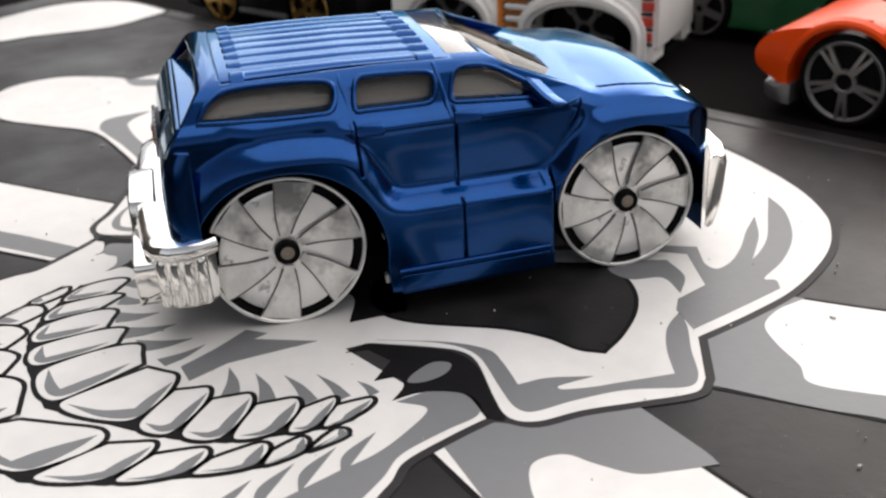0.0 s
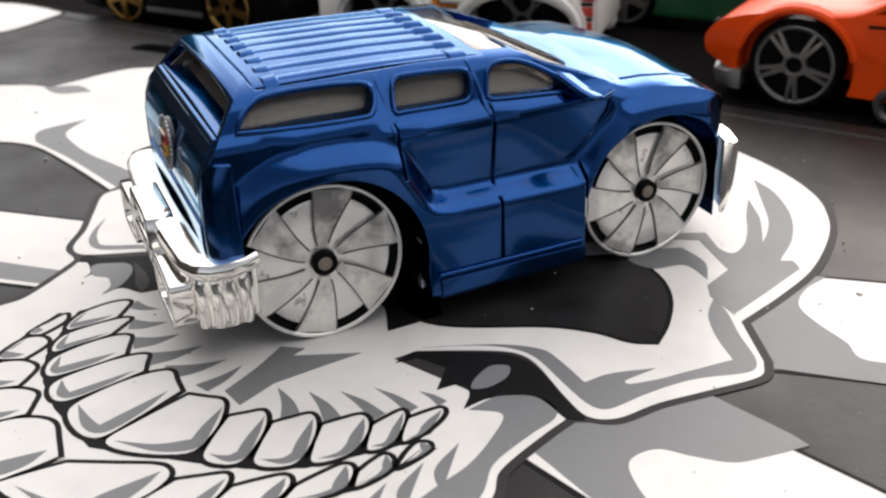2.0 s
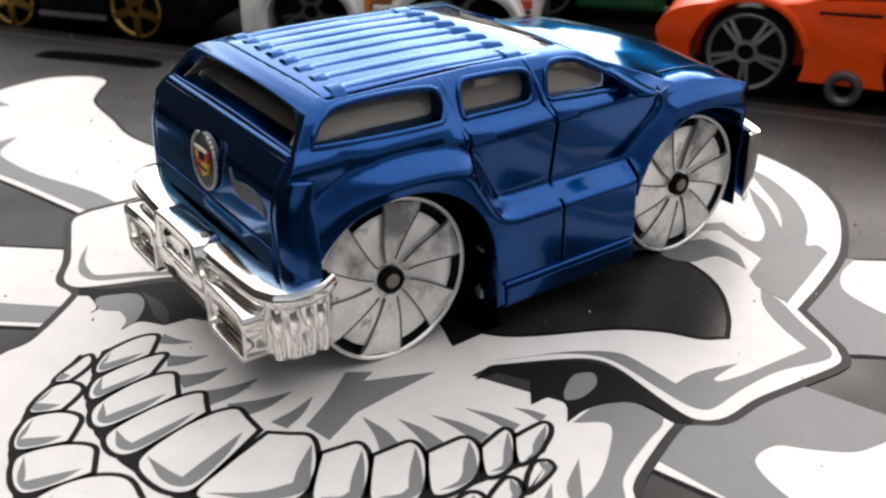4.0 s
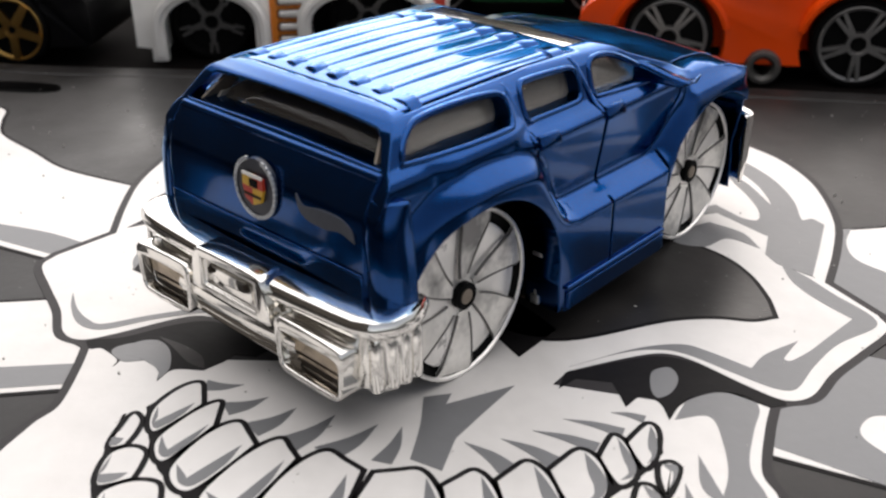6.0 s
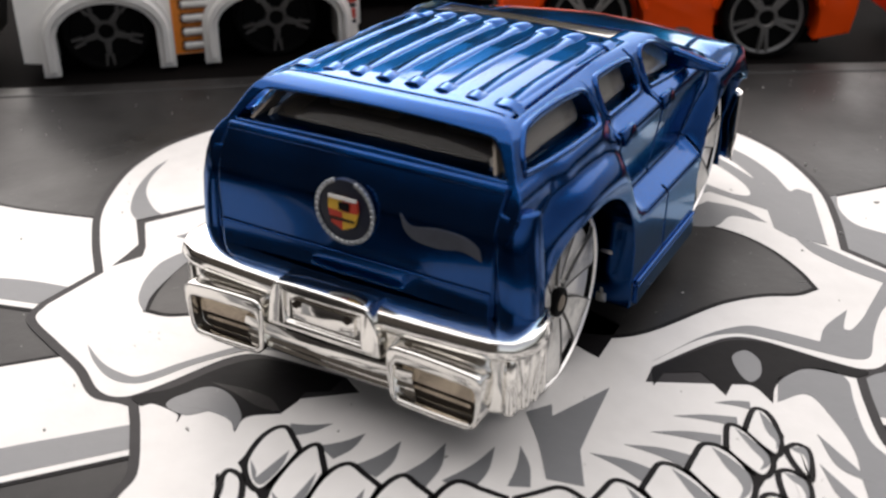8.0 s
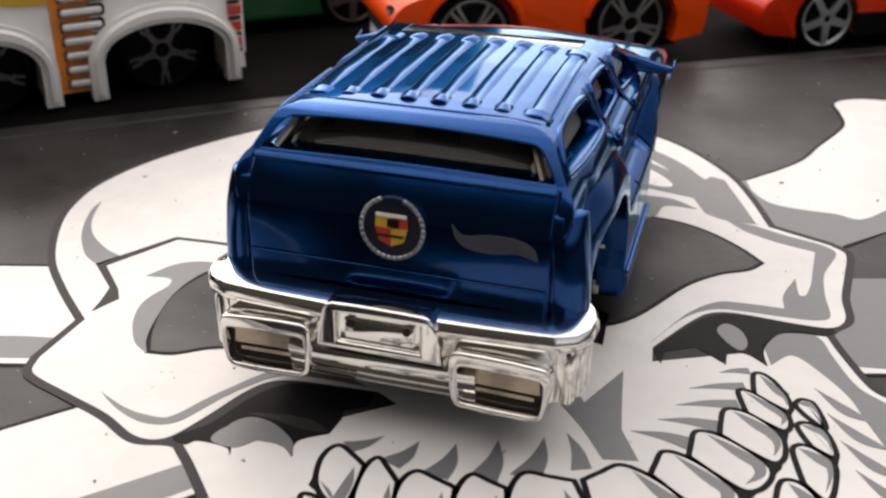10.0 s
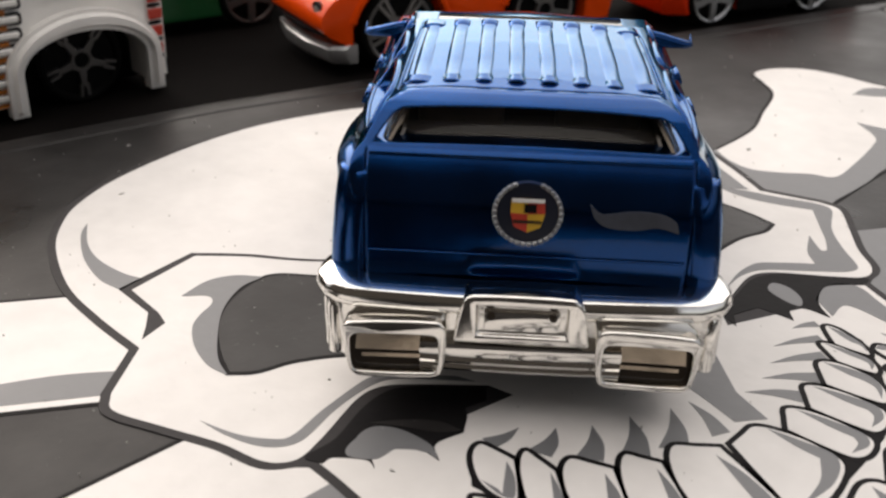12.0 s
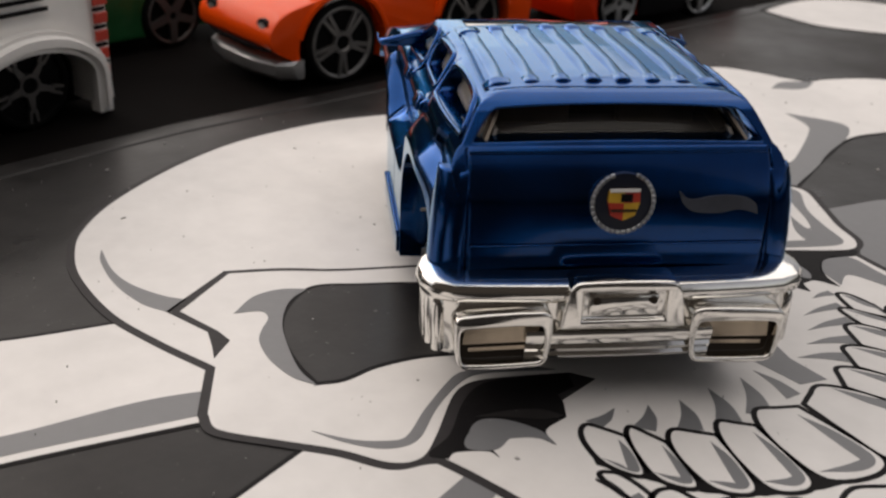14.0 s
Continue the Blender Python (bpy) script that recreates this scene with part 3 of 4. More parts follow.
def ease(a, b, q):
    k = min(max((q - a) / (b - a), 0), 1)
    return k * k * (3 - 2 * k)


R_X, R_R, F_X, F_R = 0.0, 11.2, 50.0, 10.8
# the flared fenders and the lower doors stand out from the body inside this outline (x, z)
CLAD = [(-12.6, 4, 1), (-12.8, 19), (-11.2, 24.2), (-7.6, 26.6), (-3.6, 27.7), (1.6, 28.0), (8, 27.4), (11.2, 25.7), (13.5, 22.2), (15.5, 18.9), (17.2, 18.3, 1), (36.2, 18.2, 1), (38, 19.6), (43.4, 26.0, 1), (52, 26.4), (60, 25.0, 1), (63.2, 20), (63.4, 14), (62, 8, 1), (36.8, 2, 1), (14.4, 2, 1)]
clad_o = np.array(spline(CLAD, 5))


def inside_depth(x, z):
    """How far the place lies inside the flare's outline; 0 outside."""
    p, q = clad_o, np.roll(clad_o, -1, axis=0)
    d = q - p
    w = np.array([x, z]) - p
    k = np.clip((w * d).sum(1) / np.maximum((d * d).sum(1), 1e-9), 0, 1)
    near = np.sqrt((((w - d * k[:, None]) ** 2).sum(1)).min())
    cross = ((p[:, 1] > z) != (q[:, 1] > z)) & (x < p[:, 0] + d[:, 0] * (z - p[:, 1]) / np.where(abs(d[:, 1]) < 1e-9, 1e-9, d[:, 1]))
    return near if cross.sum() % 2 else 0.0


QUARTER = curve((3, 20.2), (24, 20.2), (28.0, 20.2), (29.2, 20.0), (30.0, 19.5), (30.5, 18.9), (33.4, 16.7), (34.2, 15.9), (34.7, 15.0), (35.1, 13.6))
DOORS = curve((3, 19.6), (16, 19.5), (19, 19.5), (24, 20.3), (27.0, 20.75), (27.7, 20.7), (28.1, 20.4), (28.7, 19.4), (29.2, 18.7), (29.9, 18.35), (33.4, 16.5), (34.2, 15.6), (34.7, 14.8), (35.1, 13.6))
WING = curve((3, 19.6), (16, 19.9), (22, 20.8), (24.6, 21.2), (25.8, 20.9), (27, 20.2), (28.2, 19.1), (28.8, 18.6), (33.4, 16.5), (35.1, 13.6))
TAIL_PLAN = curve((-14.7, 18.6), (-14.5, 19.4), (-14.1, 20.1), (-13.5, 20.7), (-12.7, 21.1), (-11.8, 21.3), (-10.8, 21.4), (-9, 30), (57, 30), (58, 21.8), (60.4, 20.6), (62, 19.2), (63.2, 17.0), (63.8, 14.6))
TAIL_TUCK = curve((16, 0), (21, 0.25), (24, 0.6), (26.5, 1.0), (28.2, 1.3), (29, 1.2), (31, 0.6), (33, 0.2), (34, 0))
ROOF = curve((-15, 35.1), (0, 35.1), (12, 34.9), (24, 34.3), (31, 33.8), (64, 33.8))


def flank(x, z):
    """Half the body's width at a place along it and a height."""
    tuck = TAIL_TUCK(z) * ease(2, 9, -x) if x < -2 else 0.0
    h = QUARTER(z) + (DOORS(z) - QUARTER(z)) * ease(6, 13, x) - min(tuck, 0.7)
    h += (WING(z) - h) * ease(40, 45, x)
    d = inside_depth(x, z)
    if d > 0:
        soft = 2.8 if x < 10 else 2.8 - 0.7 * ease(10, 17, x) if x < 40 else 2.1 + 1.0 * ease(40, 46, x)
        out = 21.5 + 1.1 * ease(-12, 0, x) - tuck
        k = min(d / soft, 1)
        round_off = 0.5 - 0.4 * ease(13, 17, x) + 0.4 * ease(37, 42, x)
        h += max(out - h, 0) * (round_off * math.sin(math.pi / 2 * k) + (1 - round_off) * k) * ease(-0.15, 0.1, d)
    return min(h, TAIL_PLAN(x) - tuck)


def body_rings():
    """Cross-sections of the whole body block, from tail to nose."""
    xs = [-14.7, -14.55, -14.3, -13.9, -13.4, -12.8] + [-12.2 + 0.5 * i for i in range(139)] + [57.6, 58.0, 58.8, 59.6, 60.4, 61.2, 62, 62.6, 63.2, 63.8]
    out = []
    for x in xs:
        top = ROOF(x)
        low = [3.4 + 0.42 * i for i in range(59)]
        high = [27.76 + (top - 27.76) * i / 16 for i in range(1, 17)]
        r = [(flank(x, z), z) for z in low + high]
        e = r[-1][0]
        r += [(e * f, top + 0.65 * (1 - f * f)) for f in (0.8, 0.5, 0.2)]
        out.append([(x, -y, z) for y, z in r] + [(x, y, z) for y, z in r[::-1]])
    return out


# the side profile of the tail and of the windscreen, hood and nose
TAIL_CUT = [(-30, 0), (-14.62, 0), (-14.62, 24.0), (-14.3, 26.0), (-13.3, 28.2), (-11.5, 30.4), (-9.0, 33.7), (-8.2, 34.5), (-7.2, 35.1), (-5.4, 35.45), (-3, 35.7), (-3, 45), (-30, 45)]
NOSE_CUT = [(26, 45), (26, 35.0), (29.0, 34.5), (31.4, 33.8), (33.6, 32.6), (44.6, 29.5), (46.2, 29.1), (50, 28.9), (55, 28.2), (58.8, 27.0), (61.4, 25.4), (62.8, 23.2), (63.5, 20.5), (63.7, 15), (63.7, 0), (90, 0), (90, 45)]

WIN_1 = spline([(-8.9, 30.9, 1), (-7.4, 32.7), (-5.0, 33.8), (2, 33.9), (7.6, 33.5), (8.6, 32.8), (8.2, 31.0), (7.2, 30.5)], 4)
WIN_2 = spline([(11.4, 30.2), (12.0, 33.0), (13.2, 33.5), (20.6, 33.2), (22.2, 32.6), (21.8, 30.4), (20.6, 29.9), (12.4, 30.0)], 4)
WIN_3 = spline([(24.6, 29.9), (25.4, 32.6), (26.8, 33.2), (30, 32.9), (33.2, 31.4), (37.4, 28.9, 1), (25.6, 29.5)], 4)
REAR_WIN = spline([(-17.0, 30.6, 1), (-15.2, 33.0), (-13.8, 33.8), (0, 34.2), (13.8, 33.8), (15.2, 33.0), (17.0, 30.6, 1), (0, 30.8)], 5)
FRONT_WIN = spline([(-17.2, 28.9, 1), (-14.2, 33.7, 1), (0, 34.2), (14.2, 33.7, 1), (17.2, 28.9, 1)], 5)

ARCH_R = [(0.2 + 13.2 * math.cos(radians(q)), 10.9 + 13.2 * math.sin(radians(q))) for q in range(-10, 191, 6)] + [(-12.9, -4), (14.3, -4)]
ARCH_F = [(49.8 + 12.5 * math.cos(radians(q)), 11.2 + 12.5 * math.sin(radians(q))) for q in range(-10, 191, 6)] + [(37.3, -4), (62.2, -4)]
cuts = [prism(TAIL_CUT, "y", -40, 40), loft([[(x, y, z - (0.017 * min(abs(y), 21) ** 1.5 if 40 < x < 66 and z > 20 else 0)) for x, z in NOSE_CUT] for y in (-40, -21, -17, -13, -9, -5, 0, 5, 9, 13, 17, 21, 40)]),
        *(prism(o, "y", *sorted((q * 9.1, q * 31))) for o in (ARCH_R, ARCH_F) for q in (1, -1)),
        prism(WIN_1, "y", -30, 30), prism(WIN_2, "y", -30, 30), prism(WIN_3, "y", -30, 30),
        prism(REAR_WIN, "x", -25, -2), prism(FRONT_WIN, "x", 30, 60),
        box(25.4, 30.2, -12.6, 12.6, 32, 40),
        loft(cabin_rings(2.5)), box(-11, 43, -17, 17, 2, 26.4), box(42, 59, -16, 16, 2, 22)]
# door gaps and panel lines
for s in (1, -1):
    y0, y1 = sorted((s * 17, s * 30))
    cuts += [prism([(24.0, 18), (24.55, 18), (24.55, 28.6), (23.9, 34.2), (23.3, 34.2), (24.0, 28.6)], "y", *sorted((s * 19.0, s * 30))),
             prism([(24.02, 7.2), (24.5, 7.2), (24.53, 19), (24.03, 19)], "y", *sorted((s * 21.7, s * 30))),
             prism([(10.55, 22), (11.05, 22), (10.85, 29), (10.5, 34), (10.0, 34), (10.4, 29)], "y", *sorted((s * 19.4, s * 30))),
             prism([(37.2, 6.5), (37.55, 6.5), (37.6, 19), (41.6, 25.6), (42.4, 28.0), (42.0, 28.1), (41.2, 25.8), (37.2, 19.2)], "y", *sorted((s * 20.0, s * 30)))]
    cuts.append(prism([(-5.5, s * 14.9), (-5.5, s * 14.4), (31, s * 14.0), (31, s * 14.4)], "z", 34.3, 40))
    cuts.append(prism([(46, s * 15.9), (62, s * 14.9), (62, s * 15.5), (46, s * 16.5)], "z", 26.0, 40))
cuts.append(box(-5.9, -5.65, -14, 14, 34.9, 40))
cuts.append(box(-30, -9, -30, 30, -5, 15.6))
cuts.append(box(10, 66, -30, 30, -5, 4.2))
for s in (1, -1):
    cuts.append(prism([(-20, 10), (-14.1, 10), (-14.1, 24.2), (-12.9, 28.0), (-11.3, 30.0), (-20, 30.0)], "y", *sorted((s * 17.6, s * 17.78))))
body_me = carved(loft(body_rings()), cuts)
body = link("body", body_me, M_BLUE, suv, "metallic blue painted metal body", 48)

# window insert behind the openings
part("window_insert", loft(cabin_rings(2.0)), M_GLASS, suv, "smoked clear plastic windows")
for s in (1, -1):
    for w in (WIN_1, WIN_2, WIN_3):
        part("side_window", loft([[(x, s * (DOORS(z) - d), z) for x, z in grown(w, 0.5)] for d in (1.8, 2.15)]), M_PANE, suv, "cloudy grey-brown plastic pane")

# raised rounded lips round the side windows
def bead(path, r, n=7):
    """A closed round bead along a loop of points."""
    bm = bmesh.new()
    rings = []
    for i, p in enumerate(path):
        t = (path[(i + 1) % len(path)] - path[i - 1]).normalized()
        side = t.cross(Vector((0, 1, 0))).normalized()
        up = side.cross(t)
        rings.append([bm.verts.new(p + r * (math.cos(2 * math.pi * k / n) * side + math.sin(2 * math.pi * k / n) * up)) for k in range(n)])
    for i in range(len(rings)):
        a, b = rings[i - 1], rings[i]
        for k in range(n):
            bm.faces.new((a[k - 1], a[k], b[k], b[k - 1]))
    bmesh.ops.recalc_face_normals(bm, faces=bm.faces)
    return bm


for s in (1, -1):
    for w in (WIN_1, WIN_2, WIN_3):
        part("window_lip", bead([Vector((x, s * (flank(x, z) - 0.12), z)) for x, z in grown(w, 0.28)], 0.42), M_BLUE, suv, angle=80)

# lower sill, between the wheels
for s in (1, -1):
    st = [(14.4, 3.7), (37, 4.0), (37.2, 7.6), (14.2, 7.4)]
    sb = prism(st, "y", *sorted((s * 19, s * 22.95)))
    bmesh.ops.bevel(sb, geom=sb.edges[:], offset=0.6, segments=3, affect="EDGES")
    part("side_sill", sb, M_BLUE, suv)
    part("sill_bead", loft([[(x, s * (22.8 + 0.32 * math.cos(radians(q))), z + 0.32 * math.sin(radians(q))) for q in range(0, 360, 45)] for x, z in ((14.6, 7.5), (25, 7.6), (36.6, 7.7))]), M_BLUE, suv, angle=80)
    for hx in (12.6, 25.9):
        part("door_handle", moved(box(-1.9, 1.9, -0.45, 0.45, -0.9, 0.9, 0.25), hx, s * 20.62, 27.75, (s * 24, 0, 0)), M_BLUE, suv)
    mb = loft([[(x, s * y, z) for x, z in ((xa, zb), (xa, zt - 0.4), (xa + 0.5, zt), (xa + 2.4, zt - 0.5), (xa + 2.8, zb + 0.5), (xa + 1.4, zb))] for y, xa, zt, zb in ((17.2, 34.6, 31.5, 28.8), (19.6, 35.0, 30.9, 28.8), (22.0, 35.6, 30.1, 28.6), (23.6, 36.2, 29.6, 28.5), (24.3, 36.8, 29.3, 28.7))])
    bmesh.ops.bevel(mb, geom=mb.edges[:], offset=0.2, segments=2, affect="EDGES")
    part("wing_mirror", mb, M_BLUE, suv)
    CORNER = [(-14.75, 18.25)] + [(-12.1 - 2.75 * math.cos(radians(q)), 18.7 + 3.05 * math.sin(radians(q))) for q in range(0, 91, 15)] + [(-10.9, 21.72), (-10.9, 18.1)]
    tl = loft([[(x + lean + i * 0.7 if x < -11 else x, s * (y - i - sink), z) for x, y in CORNER] for z, i, lean, sink in ((15.7, 0, 0, 0), (20, 0, 0, 0.15), (24, 0, 0.1, 0.5), (26.4, 0, 0.6, 0.8), (27.9, 0, 1.3, 1.0), (28.1, 0.22, 1.4, 1.0))])
    part("tail_light", tl, M_BLUE, suv, angle=30)
    # raised ribs on the pillars between the side windows
    for px, lean in ((9.9, 0.6), (23.0, 1.0)):
        pr = loft([[(px + lean * f + dx, s * (yy + dy), z) for dx, dy in ((-0.45, -0.6), (-0.4, 0.25), (0.1, 0.38), (0.45, -0.6))] for f, yy, z in ((-0.2, 15.3, 34.3), (0, 16.4, 33.4), (0.5, 17.95, 30.6), (0.8, 19.1, 28.9), (0.95, 20.3, 28.1), (1.0, 20.5, 27.2))])
        part("pillar_rib", pr, M_BLUE, suv)

# roof ribs
for i in range(8):
    y = -12.7 + 25.4 * i / 7
    zr = 0.72 - 0.65 * (y / 13.6) ** 2
    end = 1.4 if i in (0, 7) else 1.0
    rb = loft([[(x, y + dy * w, ROOF(x) + zr + dz * h - 0.02 * max(0, 1 - x) ** 1.5) for dy, dz in ((-1.5, -1.6), (-1.0, 0.3), (-0.7, 0.75), (-0.3, 1), (0.3, 1), (0.7, 0.75), (1.0, 0.3), (1.5, -1.6))] for x, w, h in ((-4.3, 0.85 * end, 0.05), (-4.1, 1.0 * end, 0.40), (-2.4, 1.0 * end, 0.44), (-2.2, 0.85, 0.24), (-2.0, 0.8, 0.2), (4, 0.8, 0.2), (10, 0.8, 0.2), (16, 0.8, 0.2), (20.6, 0.8, 0.2), (20.8, 0.85, 0.24), (21.0, 1.0 * end, 0.40), (23.4, 1.0 * end, 0.38), (23.6, 0.85, 0.05))])
    part("roof_rib", rb, M_BLUE, suv, angle=40)

# tailgate: a thin skin with a lip under the window and a fold low down
def gate_strip(z0, z1, proud, y0, y1):
    prof = curve((0, -14.62), (24.0, -14.62), (26.0, -14.3), (28.2, -13.3), (30.4, -11.5), (33.7, -9.0))
    zs = [z0 + (z1 - z0) * i / 8 for i in range(9)]
    o = [(prof(z) - proud, z) for z in zs] + [(prof(z) + 0.6, z) for z in zs[::-1]]
    return prism(o, "y", y0, y1)


gate = part("tailgate", joined(gate_strip(15.7, 30.3, 0.16, -17.45, 17.45), gate_strip(29.75, 30.35, 0.42, -17.4, 17.4)), M_BLUE, suv)
part("gate_fold", gate_strip(15.75, 19.55, 0.42, -17.3, 17.3), M_BLUE, suv)
badge = part("badge", moved(turned([(0, 0.6), (3.5, 0.6), (3.5, -0.15), (0, -0.25)], 40), 0, 0, 0, (0, 0, -90)), M_BADGE, suv, "round badge with a broken silver wreath and a coloured shield")
badge.matrix_local = pose(-14.85 * MM, 0, 24.7 * MM, 0, 3, 0)
for a in range(30):
    leaf = box(-0.22, 0.22, -0.3, 0.3, -0.24, 0.24, 0.1, 1)
    part("wreath_leaf", moved(moved(leaf, -0.2, 0, 3.55), 0, 0, 0, (25 + a * 310 / 29.0, 0, 0)), M_WREATH, badge)
SHIELD = [((-2.0, 1.7), (0, 1.9), (0, 0.1), (-2.1, 0.2), M_REDE), ((0, 1.9), (2.0, 1.7), (2.1, 0.2), (0, 0.1), M_YELLOW), ((-2.1, 0.2), (0, 0.1), (0, -2.3), (-1.6, -1.6), M_YELLOW), ((0, 0.1), (2.1, 0.2), (1.6, -1.6), (0, -2.3), M_REDE)]
for *q, mt in SHIELD:
    part("shield_quarter", prism([(0.88 * y, 0.88 * z) for y, z in q], "x", -0.6, 0), mt, badge)
part("shield_bar", box(-0.75, -0.5, -0.9, 0.4, 0.3, 1.2), M_INK, badge)
part("shield_bar", box(-0.75, -0.5, -1.5, 1.5, -0.9, -0.65), M_GROOVE, badge)
part("shield_bar", box(-0.72, -0.5, -1.75, 1.75, 1.45, 1.8), M_VAN, badge)
dec = prism(spline([(-6.6, 25.9, 1), (-8, 24.9), (-11, 25.3), (-14, 25.2), (-15.8, 24.4), (-16.3, 23.0, 1), (-14, 23.6), (-11.5, 23.2), (-8.6, 23.4), (-7.2, 24.4)], 5), "x", 0, 0.5)
for v in dec.verts:
    v.co.x += -14.86 + 0.12 * max(0, v.co.z - 24)
part("decal", dec, M_DECAL, suv, "faint grey flame-shaped decal")

# chrome rear bumper, swept along its bowed plan
def sweep(path, profile):
    """A bar along a plan path; profile of (distance outwards, z)."""
    rings = []
    for i, q in enumerate(path):
        a, b = Vector(path[max(i - 1, 0)]), Vector(path[min(i + 1, len(path) - 1)])
        t = (b - a).normalized()
        n = Vector((-t.y, t.x))
        rings.append([(q[0] + n.x * d, q[1] + n.y * d, z) for d, z in profile])
    return loft(rings)


HALF_BOW = [(-9.6, 20.6), (-11.4, 21.7), (-13.2, 22.15), (-15.2, 21.95), (-16.8, 21.0), (-17.7, 19), (-18.0, 16), (-18.3, 11), (-18.5, 6), (-18.6, 0)]
BOW = [(x, -y) for x, y in HALF_BOW] + HALF_BOW[-2::-1]
bumper = part("rear_bumper", sweep(BOW, [(-3, 6.8), (-0.9, 6.6), (-0.2, 7.4), (0.1, 11), (0.15, 13.9), (0.75, 14.3), (1.05, 15.0), (1.0, 15.7), (0.6, 16.3), (-0.2, 16.6), (-3, 16.6)]), M_CHROME, suv, "shiny chrome rear bumper")
for z0, z1, d in ((7.1, 7.9, 0.9), (8.1, 9.0, 1.15), (9.3, 10.9, 1.5)):
    part("centre_bar", sweep([(x - d, y) for x, y in BOW if abs(y) < 12], [(-1.5, z0), (-0.1, z0), (0.15, (z0 + z1) / 2), (-0.1, z1), (-1.5, z1)]), M_CHROME, bumper)
FRAME = spline([(-7.4, 11.4, 1), (-7.0, 14), (-6.4, 16.4), (-5.2, 17.3), (5.2, 17.3), (6.4, 16.4), (7.0, 14), (7.4, 11.4, 1)], 4)
frame_cut = carved(prism(FRAME, "x", -20.4, -16.5), [box(-22, -19.7, -4.9, 4.9, 12.4, 16.1)], bevel=0.35, seg=3)
link("plate_frame", frame_cut, M_CHROME, bumper)
part("plate", box(-20.05, -19.3, -4.1, 4.1, 12.8, 15.4, 0.3), M_CHROME, bumper)
for y in (-3.3, 3.3):
    part("plate_bolt", moved(turned([(0.02, 0.4), (0.45, 0.4), (0.45, -0.3), (0.02, -0.4)], 12), -20.0, y, 14.9, (0, 0, -90)), M_GROOVE, bumper)
for s in (1, -1):
    ya, yb = 8.1, 19.4
    POD = spline([(s * (ya + 0.3), 7.6), (s * (ya + 1.4), 6.5), (s * (yb - 1.8), 6.3), (s * (yb - 0.5), 7.4), (s * yb, 12.2), (s * (yb - 1.0), 13.3), (s * (ya + 1.2), 13.7), (s * ya, 12.6)], 3)
    HOLE = spline([(s * (ya + 0.9), 7.9), (s * (ya + 1.5), 7.2), (s * (yb - 1.7), 7.0), (s * (yb - 1.0), 7.7), (s * (yb - 0.8), 11.0), (s * (yb - 1.5), 11.7), (s * (ya + 1.6), 11.9), (s * (ya + 0.9), 11.2)], 3)
    pod = carved(prism(POD, "x", -20.4, -15), [prism(HOLE, "x", -23, -18.6)], bevel=0.4, seg=3)
    link("lamp_pod", pod, M_CHROME, bumper)
    lens = joined(prism([(y, z) for y, z in ((s * (ya + 1.2), 9.3), (s * (yb - 1.2), 9.1), (s * (yb - 1.4), 11.3), (s * (ya + 1.3), 11.6))], "x", -19.1, -18.4), prism([(y, z) for y, z in ((s * (ya + 1.9), 8.3), (s * (yb - 1.9), 8.1), (s * (yb - 1.9), 8.6), (s * (ya + 1.9), 8.8))], "x", -19.0, -18.4))
    part("lamp_lens", lens, M_LENS, bumper, "brownish reflecting lamp lens")
    part("lamp_recess", prism(HOLE, "x", -18.75, -18.3), M_GROOVE, bumper)
    for k in range(4):
        cr = moved(turned([(0.02, -3.4), (0.75, -3.3), (0.85, -2.8), (0.85, 2.8), (0.6, 3.4), (0.02, 3.5)], 12), 0, 0, 0, (90, 0, 0))
        part("corner_rib", moved(cr, -16.6 + 1.7 * k, s * (20.75, 21.4, 21.6, 21.55)[k], 10.6), M_CHROME, bumper)
# front bumper with its upright corners
fb = loft([[(x + dx, y, z) for dx, z in ((-1.3, 5.4), (-0.6, 5.2), (0.7, 9), (1.2, 15.6), (0.6, 16.8), (-1.3, 16.8))] for y, x in ((-20.9, 62.8), (-20.4, 63.8), (-16, 65.6), (-6, 67), (6, 67), (16, 65.6), (20.4, 63.8), (20.9, 62.8))])
bmesh.ops.bevel(fb, geom=fb.edges[:], offset=0.3, segments=2, affect="EDGES")
part("front_bumper", fb, M_CHROME, suv, "shiny chrome front bumper")
part("grille", box(61, 63.6, -11, 11, 16.5, 23.5, 0.6), M_CHROME, suv)

# chassis, axles and seats; black chassis boxes are added to deepen the shade below
part("chassis", joined(box(-17, -11, -15, 15, 5.6, 13, 0.5), box(-12, 60, -10.8, 10.8, 4.5, 18, 0.5), box(13.6, 36.6, -16.8, 16.8, 4.2, 18, 0.5), box(-11.8, 13.8, -16.8, -9, 22.2, 24.4), box(-11.8, 13.8, 9, 16.8, 22.2, 24.4)), M_BASE, suv, "dark plastic chassis with black boxes added to deepen the shade")
for s in (1, -1):
    part("wheel_liner", box(13.85, 14.3, *sorted((s * 10.5, s * 21.0)), 4.0, 17.0), M_GROOVE, suv, "brown-black wheel well liner")
    part("inner_strut", joined(box(13.4, 13.95, *sorted((s * 18.4, s * 18.95)), 4.6, 11.6, 0.12), box(13.2, 13.95, *sorted((s * 18.0, s * 19.4)), 4.2, 5.6, 0.2), box(13.3, 13.95, *sorted((s * 18.1, s * 19.8)), 11.2, 11.9, 0.2)), M_SILVER, suv, "small silver strut in the wheel well")
for x, r in ((R_X, R_R), (F_X, F_R)):
    part("axle", moved(turned([(0, -17), (0.8, -17), (0.8, 17), (0, 17)], 16), x, 0, r), M_SILVER, suv)
part("dashboard", box(33, 38, -15, 15, 24, 27.6, 0.8), M_SEAT, suv)
